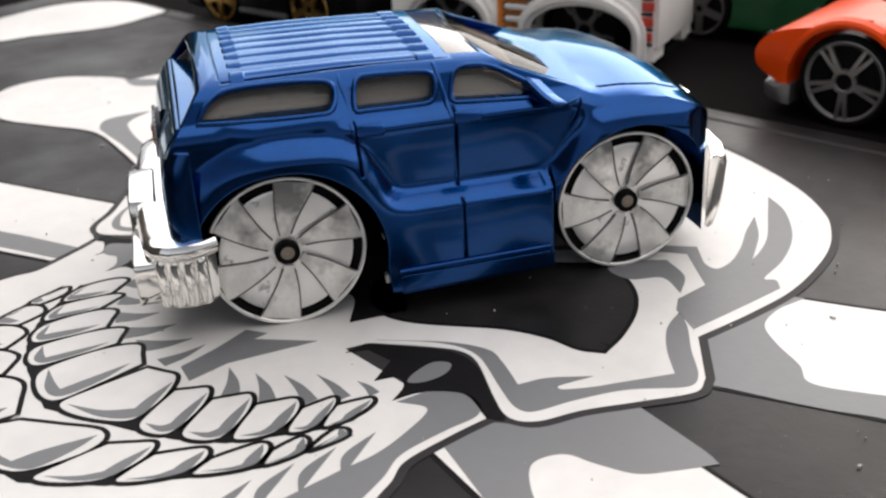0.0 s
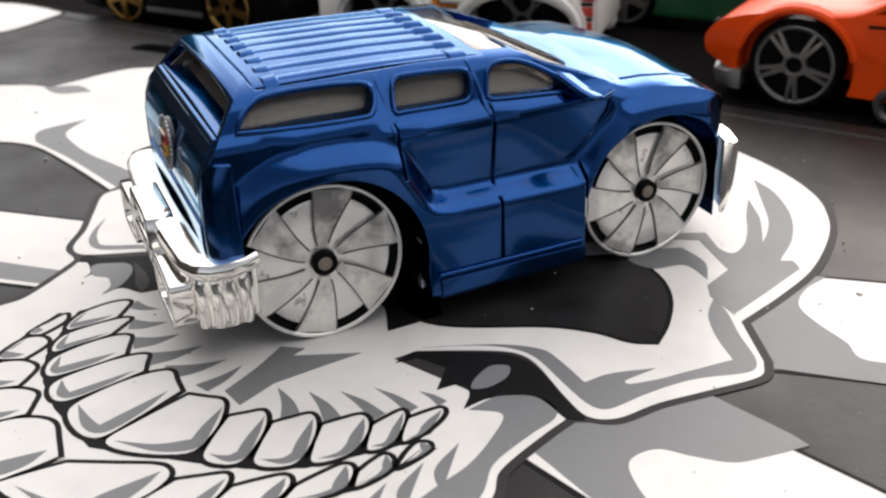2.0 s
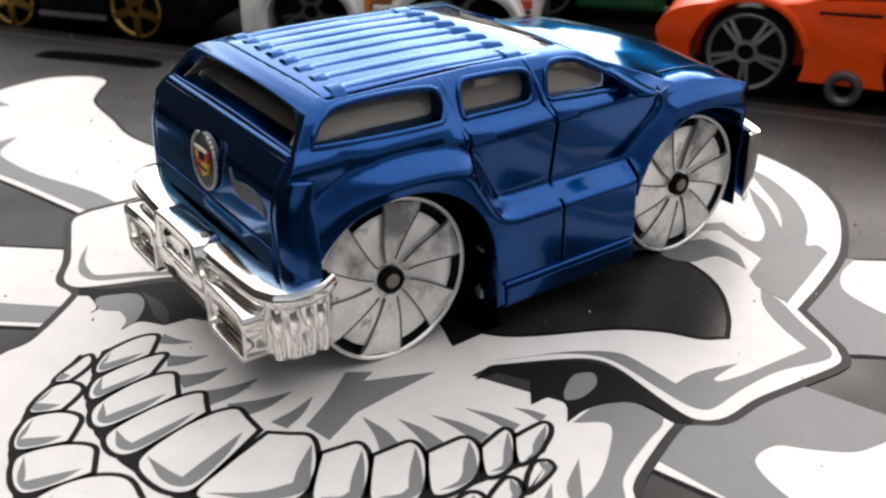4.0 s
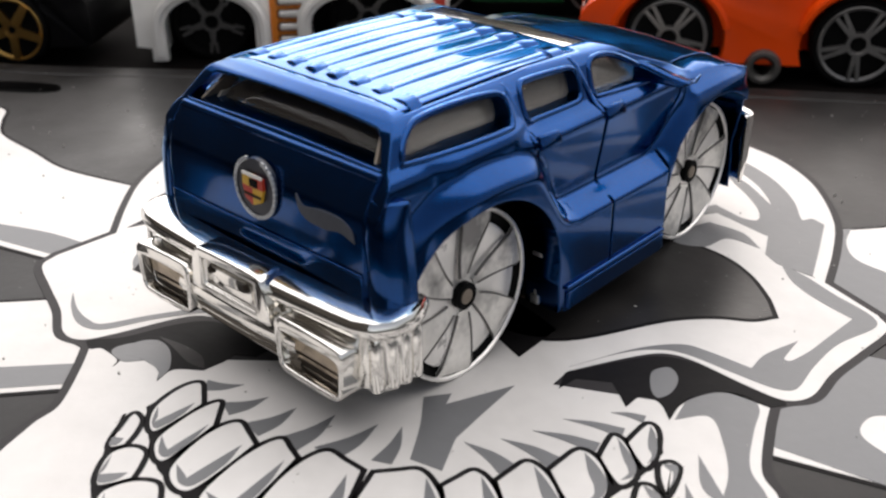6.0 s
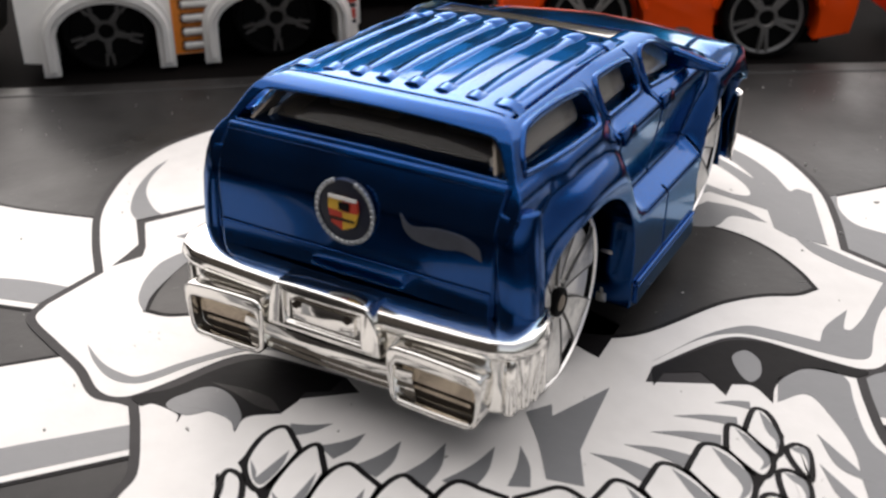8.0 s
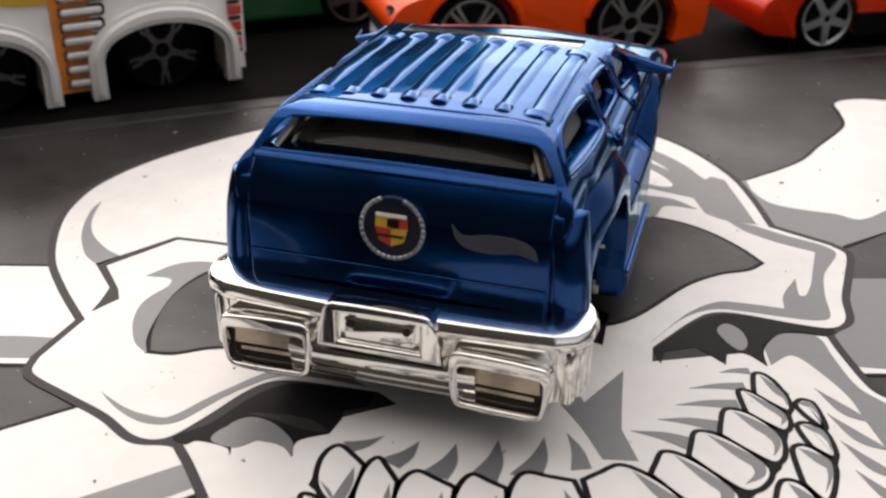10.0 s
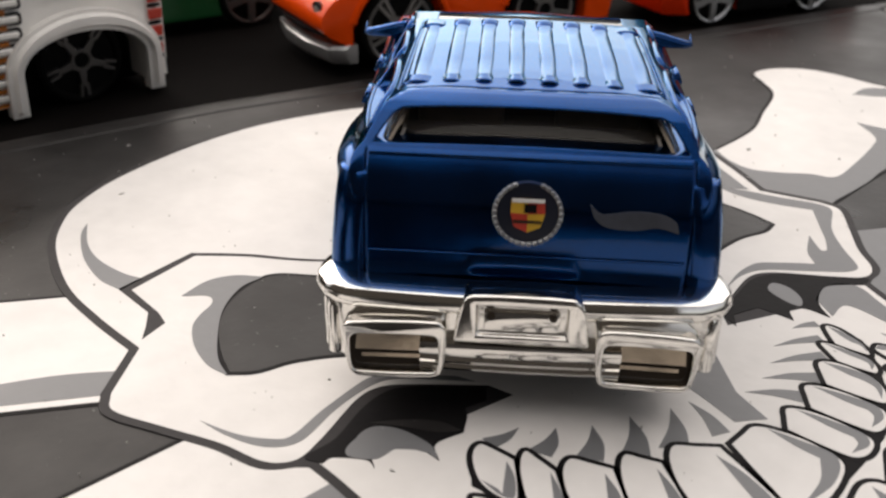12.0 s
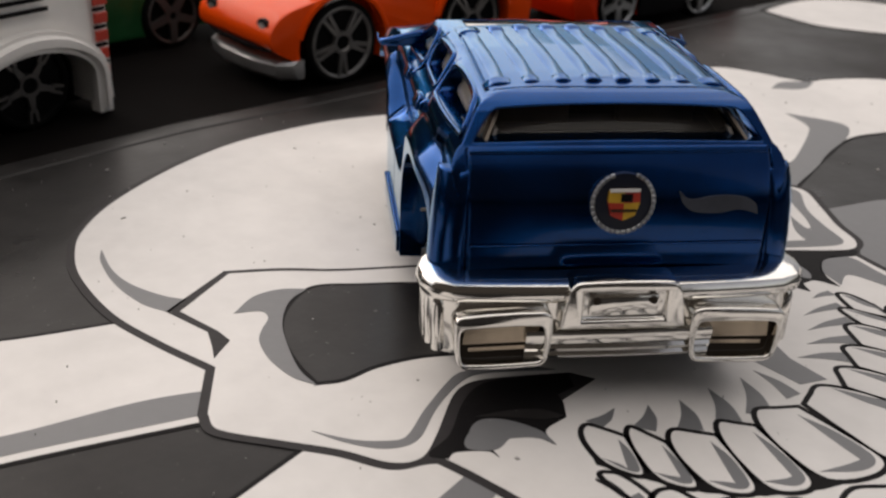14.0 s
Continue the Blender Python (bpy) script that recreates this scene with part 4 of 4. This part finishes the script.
for sx, back in ((3, 32.6), (17, 33.0)):
    for sy in (-8, 8):
        part("seat", joined(box(sx, sx + 8, sy - 5, sy + 5, 20, 24, 1), box(sx - 2, sx, sy - 5, sy + 5, 21, back, 0.8)), M_PIN, suv)
# added dark sheet that makes the lower rear window look dark inside
part("rear_window_dark_sheet", box(-10.6, 4, -15.6, 15.6, 26.8, 28.4, 0.4), M_GROOVE, suv)
# tan sheets added behind the panes to block the bright view through
for s in (1, -1):
    part("pane_backing", loft([[(x0, s * y, z), (x1, s * y, z), (x1, s * (y - 0.4), z), (x0, s * (y - 0.4), z)] for z, y, x0, x1 in ((25.5, 15.4, -10.2, 37.5), (28.5, 15.2, -10.0, 36.5), (31.3, 14.1, -8.6, 33.0))]), M_SEAT, suv)
# added dim strips hide the bright reflection inside the rear pillars
for s in (1, -1):
    part("pillar_glare_cover", loft([[(x0, s * y, z), (x1, s * y, z), (x1, s * (y - 0.4), z), (x0, s * (y - 0.4), z)] for z, y, x0, x1 in ((27.0, 16.6, -11.6, -7.4), (29.7, 16.15, -11.5, -7.0), (33.1, 13.95, -7.9, -5.0))]), M_PIN, suv)
part("sunroof_panel", moved(box(-2.6, 2.6, -13.0, 13.0, -0.4, 0.0, 0.1), 27.8, 0, 34.1, (0, 4.5, 0)), M_CREAM, suv, "smoked glossy sunroof panel")
# added dark sheet that blocks the bright view through the cabin
part("cabin_view_blocker", box(9.0, 9.8, -14.6, 14.6, 20, 33.2, 0.2), M_GROOVE, suv)
part("cabin_floor", box(-10, 38, -16.5, 16.5, 19, 20.2), M_BASE, suv)

def big_wheel(x, s, r, turn):
    """A wide toy wheel with a thin bright ring, six worn blades and black slots."""
    w = part("wheel", turned([(0.5, 12.2), (r - 0.8, 12.2), (r, 13), (r, 18.1), (r - 0.25, 18.5), (r - 0.55, 18.55), (r * 0.9, 18.0), (r * 0.8, 17.8), (0.5, 17.8)], 64), M_TYRE, suv, "black tyre with a worn silver disc wheel")
    w.matrix_local = pose(x * MM, 0, r * MM) @ Matrix.Diagonal((1, s, 1, 1))
    part("rim_ring", turned([(r * 0.945, 18.0), (r * 0.985, 18.35), (r * 0.978, 18.75), (r * 0.95, 18.8), (r * 0.935, 18.5)], 64), M_RIM, w, "thin bright ring")
    part("rim_disc", turned([(0.3, 17.5), (r * 0.8, 17.9), (r * 0.82, 18.3), (r * 0.78, 18.45), (r * 0.5, 18.35), (r * 0.2, 18.0), (0.3, 18.0)], 64), M_RIM, w, "worn silver disc")

    def swirl(rad, a):
        return radians(a + turn + 16 * (1 - rad) ** 1.5)

    for k in range(6):
        bm = bmesh.new()
        lo, hi = [], []
        n = 8
        for e in (-1, 1):
            row = []
            for i in range(n + 1):
                rad = 0.2 + 0.75 * i / n
                a = swirl(rad, 60 * k + e * (15.5 + 2 * (1 - rad)))
                y = 18.25 + 0.55 * min(1, rad / 0.8) - (0.25 if rad > 0.9 else 0) + 0.16 * e
                row.append(bm.verts.new((r * rad * math.cos(a), y, r * rad * math.sin(a))))
            lo.append(row)
        for i in range(n):
            bm.faces.new((lo[0][i], lo[0][i + 1], lo[1][i + 1], lo[1][i]))
        ext = bmesh.ops.extrude_face_region(bm, geom=bm.faces[:])
        bmesh.ops.translate(bm, verts=[v for v in ext["geom"] if isinstance(v, bmesh.types.BMVert)], vec=(0, -0.5, 0))
        bmesh.ops.recalc_face_normals(bm, faces=bm.faces)
        part("blade", bm, M_BLADE, w)
        # grey strips paint the shade of the grooves along the blade edges
        for e in (-1, 1):
            bm = bmesh.new()
            rows = []
            for i in range(9):
                rad = 0.24 + 0.68 * i / 8
                a = swirl(rad, 60 * k + e * (15.5 + 2 * (1 - rad)))
                wdt = (0.07 + 0.05 * (1 - rad)) / (r * rad)
                y = 18.32 + 0.55 * min(1, rad / 0.8) - (0.25 if rad > 0.9 else 0) + 0.16 * e
                rows.append([bm.verts.new((r * rad * math.cos(a + q * wdt), y + dy, r * rad * math.sin(a + q * wdt))) for q, dy in ((-1, -0.3), (-1, 0.03), (1, 0.03), (1, -0.3))])
            for p, q in zip(rows, rows[1:]):
                for j in range(3):
                    bm.faces.new((p[j], p[j + 1], q[j + 1], q[j]))
            bmesh.ops.recalc_face_normals(bm, faces=bm.faces)
            part("blade_groove_shade", bm, M_GROOVE_SHADE, w)
    part("hub", turned([(0.3, 17.5), (r * 0.155, 17.6), (r * 0.155, 18.9), (r * 0.12, 19.1), (r * 0.09, 18.9), (0.3, 18.9)], 32), M_TYRE, w, "black hub")
    part("hub_pin", turned([(0.05, 17.6), (r * 0.085, 17.6), (r * 0.085, 19.0), (r * 0.05, 19.15), (0.05, 19.15)], 24), M_PIN, w, "dull tan axle end")


for x, r, turns in ((R_X, R_R, (78, 40)), (F_X, F_R, (60, 20))):
    big_wheel(x, -1, r, turns[0])
    big_wheel(x, 1, r, turns[1])

# ---- toy cars standing behind the lid ----
def small_wheel(parent, x, y, r, kind, rim):
    s = 1 if y > 0 else -1
    w = part("wheel", turned([(0.5, -5), (r - 0.6, -5), (r, -4.4), (r, -0.6), (r - 0.6, 0), (r * 0.86, 0), (r * 0.8, -0.8), (0.5, -0.8)], 40), M_TYRE, parent)
    w.matrix_local = pose(x * MM, y * MM, r * MM) @ Matrix.Diagonal((1, s, 1, 1))
    if kind != "star":
        part("rim_ring", turned([(r * 0.78, -0.7), (r * 0.86, -0.1), (r * 0.83, 0.1), (r * 0.77, -0.1)], 40), rim, w)
    n = 5
    for k in range(n):
        turn = 360 / n * k + 18
        if kind == "star":
            bars = [(0, 0.22, 0.6, 0.09, 0.05), (-6, 0.56, 0.84, 0.045, 0.03), (6, 0.56, 0.84, 0.045, 0.03)]
        elif kind == "double":
            bars = [(-7, 0.24, 0.8, 0.05, 0.04), (7, 0.24, 0.8, 0.05, 0.04)]
        else:
            bars = [(0, 0.1, 0.8, 0.13, 0.10)]
        for d, r0, r1, w0, w1 in bars:
            sp = prism([(r * r0, -r * w0), (r * r1, -r * w1), (r * r1, r * w1), (r * r0, r * w0)], "y", -0.6, 0.15)
            bmesh.ops.rotate(sp, verts=sp.verts, cent=(0, 0, 0), matrix=Euler((0, radians(turn + d), 0)).to_matrix())
            part("spoke", sp, rim, w)
    part("hub", turned([(0.05, -0.7), (r * 0.2, -0.7), (r * 0.18, -0.1), (0.05, -0.1)], 20), M_TYRE, w, "black hub")
    part("hub_ring", turned([(r * 0.17, -0.7), (r * 0.27, -0.7), (r * 0.26, 0.2), (r * 0.19, 0.2), (r * 0.17, -0.1)], 24), rim, w)
    return w


def toy_body(side, half, taper, arches, windows, r_arch):
    """A body from its side outline (x, z), narrowed above the belt, with wheel arches and window openings."""
    o = spline(side, 5)
    zs = [p[1] for p in o]
    belt, top = taper[0], max(zs)
    bm = bmesh.new()
    rows = []
    for f in (-1, -0.92, -0.5, 0, 0.5, 0.92, 1):
        row = []
        for x, z in o:
            h = half
            if z > belt:
                h = half - (half - taper[1]) * (z - belt) / max(top - belt, 0.1)
            row.append((x, f * h, z if abs(f) < 0.99 else z - 0.5 * (z > belt)))
        rows.append(row)
    solid = loft(rows)
    cuts = []
    for x, z in arches:
        for s in (1, -1):
            cuts.append(moved(turned([(0, -30), (r_arch, -30), (r_arch, -(half - 7)), (0, -(half - 7))] if s < 0 else [(0, half - 7), (r_arch, half - 7), (r_arch, 30), (0, 30)], 36), x, 0, z))
    for w in windows:
        cuts.append(prism(spline(w, 3), "y", half - 4, 40))
        cuts.append(prism(spline(w, 3), "y", -40, -(half - 4)))
    return carved(solid, cuts, bevel=0.35, seg=2)


def place(name, hub_f, hub_r, out, label, group="row of toy cars"):
    """A car whose outer wheel faces on its left stand at the two hubs (front, rear), in world millimetres."""
    f, r = Vector(hub_f), Vector(hub_r)
    d = (f - r).normalized()
    left = Vector((-d.y, d.x))
    c = r - left * out
    return thing(name, c.x, c.y, TABLE_Z, math.degrees(math.atan2(d.y, d.x)), label, "toy car", group), (f - r).length


# orange muscle car
oc, wb = place("toy_muscle_car", (81.4, 203.5), (109.9, 176.6), 15.0, "bright orange die-cast toy muscle car with black five-spoke wheels")
side = [(-19, 6, 1), (-20, 13), (-19, 19), (-12, 20.6), (-4, 21), (3, 25.5), (12, 27), (20, 25.5), (29, 21.2), (42, 20.4), (54, 18), (58, 14.5), (58, 11), (56, 9.2, 1), (wb + 9, 5, 1), (9, 4.5, 1), (-10, 4.5, 1)]
orange_me = toy_body(side, 15.5, (20.4, 11.5), [(0.04, 8.93), (wb + 0.03, 8.93)], [[(4, 21.4, 1), (7, 24.4), (12, 25.4), (18, 24.6), (25, 21.4, 1)]], 11.93)
link("body", orange_me, M_ORANGE, oc, "glossy orange body")
for s in (1, -1):
    for x in (0, wb):
        part("fender_lip", moved(turned([(11.6, -1.6), (13.4, -1.6), (13.0, 0.2), (12.4, 0.7), (11.6, 0.6)], 40, 15, 165), x, s * 15.4, 8.9), M_ORANGE, oc)
part("window_insert", loft([[(x, y, z) for x, z in ((1, 20), (6, 25), (19, 24.8), (28, 20))] for y in (-11.6, 11.6)]), M_GLASS, oc)
for x in (0, wb):
    for y in (15.2, -15.2):
        small_wheel(oc, x, y, 9.6, "double", M_GREYRIM)
part("front_bumper", loft([[(x, y, z) for x, z in ((50, 3.2), (xf - 0.8, 3.2), (xf + 0.2, 4.2), (xf + 0.4, 6.6), (xf - 0.8, 7.4), (50, 7.4))] for y, xf in ((-15.8, 52.5), (-14, 56), (-6, 57.8), (6, 57.8), (14, 56), (15.8, 52.5))]), M_SILVER, oc, "silver front bumper")
part("grille", loft([[(x, y, z) for x, z in ((52, 9.2), (xf, 9.2), (xf + 0.2, 10.1), (52, 10.1))] for y, xf in ((-13.5, 56.8), (-6, 58.4), (6, 58.4), (13.5, 56.8))]), M_INK, oc, "black intake slot over the bumper")
part("headlight", moved(turned([(0.1, -0.5), (1.7, -0.5), (1.7, 0.4), (0.1, 0.7)], 20), 57.4, 11, 14.0, (0, 0, -90)), M_SILVER, oc)
part("lamp_surround", moved(turned([(1.6, -0.6), (2.6, -0.6), (2.6, 0.25), (1.6, 0.25)], 24), 57.4, 11, 14.0, (0, 0, -90)), M_INK, oc)
part("headlight", moved(turned([(0.1, -0.5), (1.7, -0.5), (1.7, 0.4), (0.1, 0.7)], 20), 57.4, -11, 14.0, (0, 0, -90)), M_SILVER, oc)
part("lamp_surround", moved(turned([(1.6, -0.6), (2.6, -0.6), (2.6, 0.25), (1.6, 0.25)], 24), 57.4, -11, 14.0, (0, 0, -90)), M_INK, oc)
part("side_pipe", moved(turned([(2.4, -3), (3.6, -3), (3.9, 0.4), (3.4, 1.3), (2.6, 1.3), (1.9, 0.4), (1.9, -3)], 32), wb - 20.3, 15.8, 4.2), M_DARKRIM, oc, "open chrome pipe end in the flank")
part("stripe", prism([(13.6, 19.2), (wb - 13.6, 19.0), (wb - 13.6, 19.5), (13.6, 19.8)], "y", 15.3, 15.75), M_INK, oc, "thin black side stripe")
part("chassis", box(-14, 50, -12, 12, 2.6, 6, 0.4), M_BASE, oc)

# white delivery van
vc, wv = place("toy_van", (5.2, 272.9), (36.5, 254.7), 15.0, "white die-cast toy van with flame print and round fenders")


def arch(a, b, foot, n=20):
    """Half an ellipse over a wheel with straight legs."""
    return [(a, foot)] + [(a * math.cos(math.pi * i / n), 8.9 + b * math.sin(math.pi * i / n)) for i in range(n + 1)] + [(-a, foot)]


def notch(c, aw):
    """The outline of a wheel opening, from rear to front, along the bottom edge."""
    return [(c - aw, 3)] + [(c - aw * math.cos(math.pi * i / 18), 8.9 + 6.8 * math.sin(math.pi * i / 18)) for i in range(19)] + [(c + aw, 3)]


van_side = [(-18, 3)] + notch(0, 13.2) + notch(wv, 10.2) + [(53.5, 4), (53.5, 22), (48, 25), (40, 34), (26, 38), (-18, 36)]
core = prism([(-17.5, 15), (52.5, 15), (53, 22), (48, 25), (40, 34), (26, 38), (-18, 36)], "y", -8, 8)
slabs = [prism(van_side, "y", 7.3, 14.6), prism(van_side, "y", -14.6, -7.3)]
for b in slabs:
    for v in b.verts:
        if v.co.z > 24:
            v.co.y *= 1 - 0.15 * (v.co.z - 24) / 14
part("body", joined(core, *slabs), M_VAN, vc, "white painted body")
for s in (1, -1):
    part("side_window", prism(spline([(24, 25.5, 1), (24, 32, 1), (33, 32), (40, 26, 1)], 3), "y", *sorted((s * 12.9, s * 14.75))), M_GLASS, vc)
part("chassis", box(-15, 50, -8, 8, 1.6, 18, 0.4), M_BASE, vc)
part("wheel_well", box(-16, 51, -7.2, 7.2, 2, 19), M_BASE, vc)
for x, ai, ao in ((0, 13.2, 16.4), (wv, 10.2, 13.6)):
    for y in (13.2, -13.2):
        small_wheel(vc, x, y, 9.0, "star", M_DARKRIM)
        s = 1 if y > 0 else -1
        ring = arch(ao, 11.0, 1.0) + arch(ai, 6.8, 1.0)[::-1]
        fd = prism([(px + x, pz) for px, pz in ring], "y", *sorted((s * 13.6, s * 17.6)))
        bmesh.ops.bevel(fd, geom=[e for e in fd.edges if all(abs(v.co.y) > 17.5 for v in e.verts)], offset=1.25, segments=3, affect="EDGES")
        part("fender", fd, M_VAN, vc, "round white fender")
part("flame_panel", prism([(14.5, 3.2), (14.5, 26), (22.5, 26), (22.5, 3.2)], "y", 14.4, 14.9), M_FLAME, vc, "orange flame print")
part("flame_panel", prism(spline([(20, 22, 1), (19, 27), (24, 30), (30, 27), (36, 24), (31, 22.6), (26, 22)], 4), "y", 14.3, 14.8), M_YELLOW, vc, "yellow flame print")
for k in range(8):
    z = 5.0 + 3.0 * k
    part("pipe_stripe_edge", moved(box(-4.6 - 0.25 * k, 3.6, -0.2, 0.35, -1.25, 1.25, 0.5, 1), 17.4, 14.75, z), M_INK, vc)
    part("pipe_stripe", moved(box(-4.2 - 0.25 * k, 3.2, -0.2, 0.5, -0.85, 0.85, 0.5, 1), 17.4, 14.85, z), M_VAN, vc)
for k in range(6):
    part("tail_block", moved(box(-1.3 - 0.2 * k, 1.3, -0.2, 0.4, -1.1, 1.1, 0.2, 1), -16.2, 14.7, 9.0 + 3.6 * k), M_REDE, vc, "red block on the flank")
    part("flank_stripe", moved(box(-1.4, 1.4, -0.2, 0.3, -0.35, 0.35, 0.1, 1), -16.2, 14.72, 7.2 + 3.6 * k), M_INK, vc)
    part("flank_stripe", moved(box(-6.0 + 0.8 * k, 5.5, -0.2, 0.3, -0.4, 0.4, 0.1, 1), 1, 14.55, 23.6 + 2.0 * k), M_INK, vc)
part("tail_panel", box(-18.8, -17.9, -13.6, 13.6, 6, 34, 0.3), M_VAN, vc)

# black car with gold wheels
bc, wk = place("toy_sedan", (-62, 322), (-33, 297), 15.0, "black die-cast toy car with gold spoked wheels")
side = [(-18, 5, 1), (-19, 12), (-17, 17), (-8, 18), (0, 24), (10, 26), (20, 24), (29, 18), (46, 16.5), (55, 12), (54, 5, 1), (wk + 9, 4, 1), (9, 4, 1)]
link("body", toy_body(side, 15.2, (17.5, 11.5), [(0, 8.5), (wk, 8.5)], [[(2, 19, 1), (6, 23.6), (18, 23.4), (26, 18.8, 1)]], 9.2), M_BLACKP, bc, "glossy black body")
part("window_insert", loft([[(x, y, z) for x, z in ((0, 18), (6, 24), (19, 23.8), (28, 18))] for y in (-11.4, 11.4)]), M_GLASS, bc)
for x in (0, wk):
    for y in (15.2, -15.2):
        small_wheel(bc, x, y, 8.5, "single", M_GOLD)
part("side_strip", prism([(9, 5), (wk - 9, 5), (wk - 9, 6.2), (9, 6.2)], "y", 15.1, 15.8), M_SILVER, bc)

# red-orange car farther along the row
rc, wr = place("toy_pickup", (146, 139), (171, 114), 15.0, "red-orange die-cast toy car with black flanks and grey wheels")
side = [(-18, 5, 1), (-19, 12), (-17, 17), (-8, 18), (0, 24), (10, 26), (20, 24), (29, 18), (44, 17), (53, 12), (52, 5, 1), (wr + 9, 4, 1), (9, 4, 1)]
link("body", toy_body(side, 15.2, (17.5, 11.5), [(0, 8), (wr, 8)], [[(2, 19, 1), (6, 23.6), (18, 23.4), (26, 18.8, 1)]], 8.8), M_RED, rc, "red-orange body")
part("window_insert", loft([[(x, y, z) for x, z in ((0, 18), (6, 24), (19, 23.8), (28, 18))] for y in (-11.4, 11.4)]), M_GLASS, rc)
part("flank", prism([(8, 3.5), (wr - 8, 3.5), (wr - 8, 9), (8, 9)], "y", 14.9, 15.7), M_BLACKP, rc, "black lower flank")
for x in (0, wr):
    for y in (15.2, -15.2):
        small_wheel(rc, x, y, 8.0, "single", M_SILVER)

# green car behind the gap
gc, wg = place("toy_coupe", (70, 275), (101, 250), 15.0, "dark green die-cast toy car in shade")
side = [(-18, 5, 1), (-19, 12), (-17, 17), (-8, 18), (0, 24), (10, 26), (20, 24), (29, 18), (44, 17), (53, 12), (52, 5, 1), (wg + 9, 4, 1), (9, 4, 1)]
link("body", toy_body(side, 15.2, (17.5, 11.5), [(0, 8), (wg, 8)], [[(2, 19, 1), (6, 23.6), (18, 23.4), (26, 18.8, 1)]], 8.8), M_GREEN, gc, "dark green body")
part("window_insert", loft([[(x, y, z) for x, z in ((0, 18), (6, 24), (19, 23.8), (28, 18))] for y in (-11.4, 11.4)]), M_GLASS, gc)
for x in (0, wg):
    for y in (15.2, -15.2):
        small_wheel(gc, x, y, 8.0, "single", M_DARKRIM)
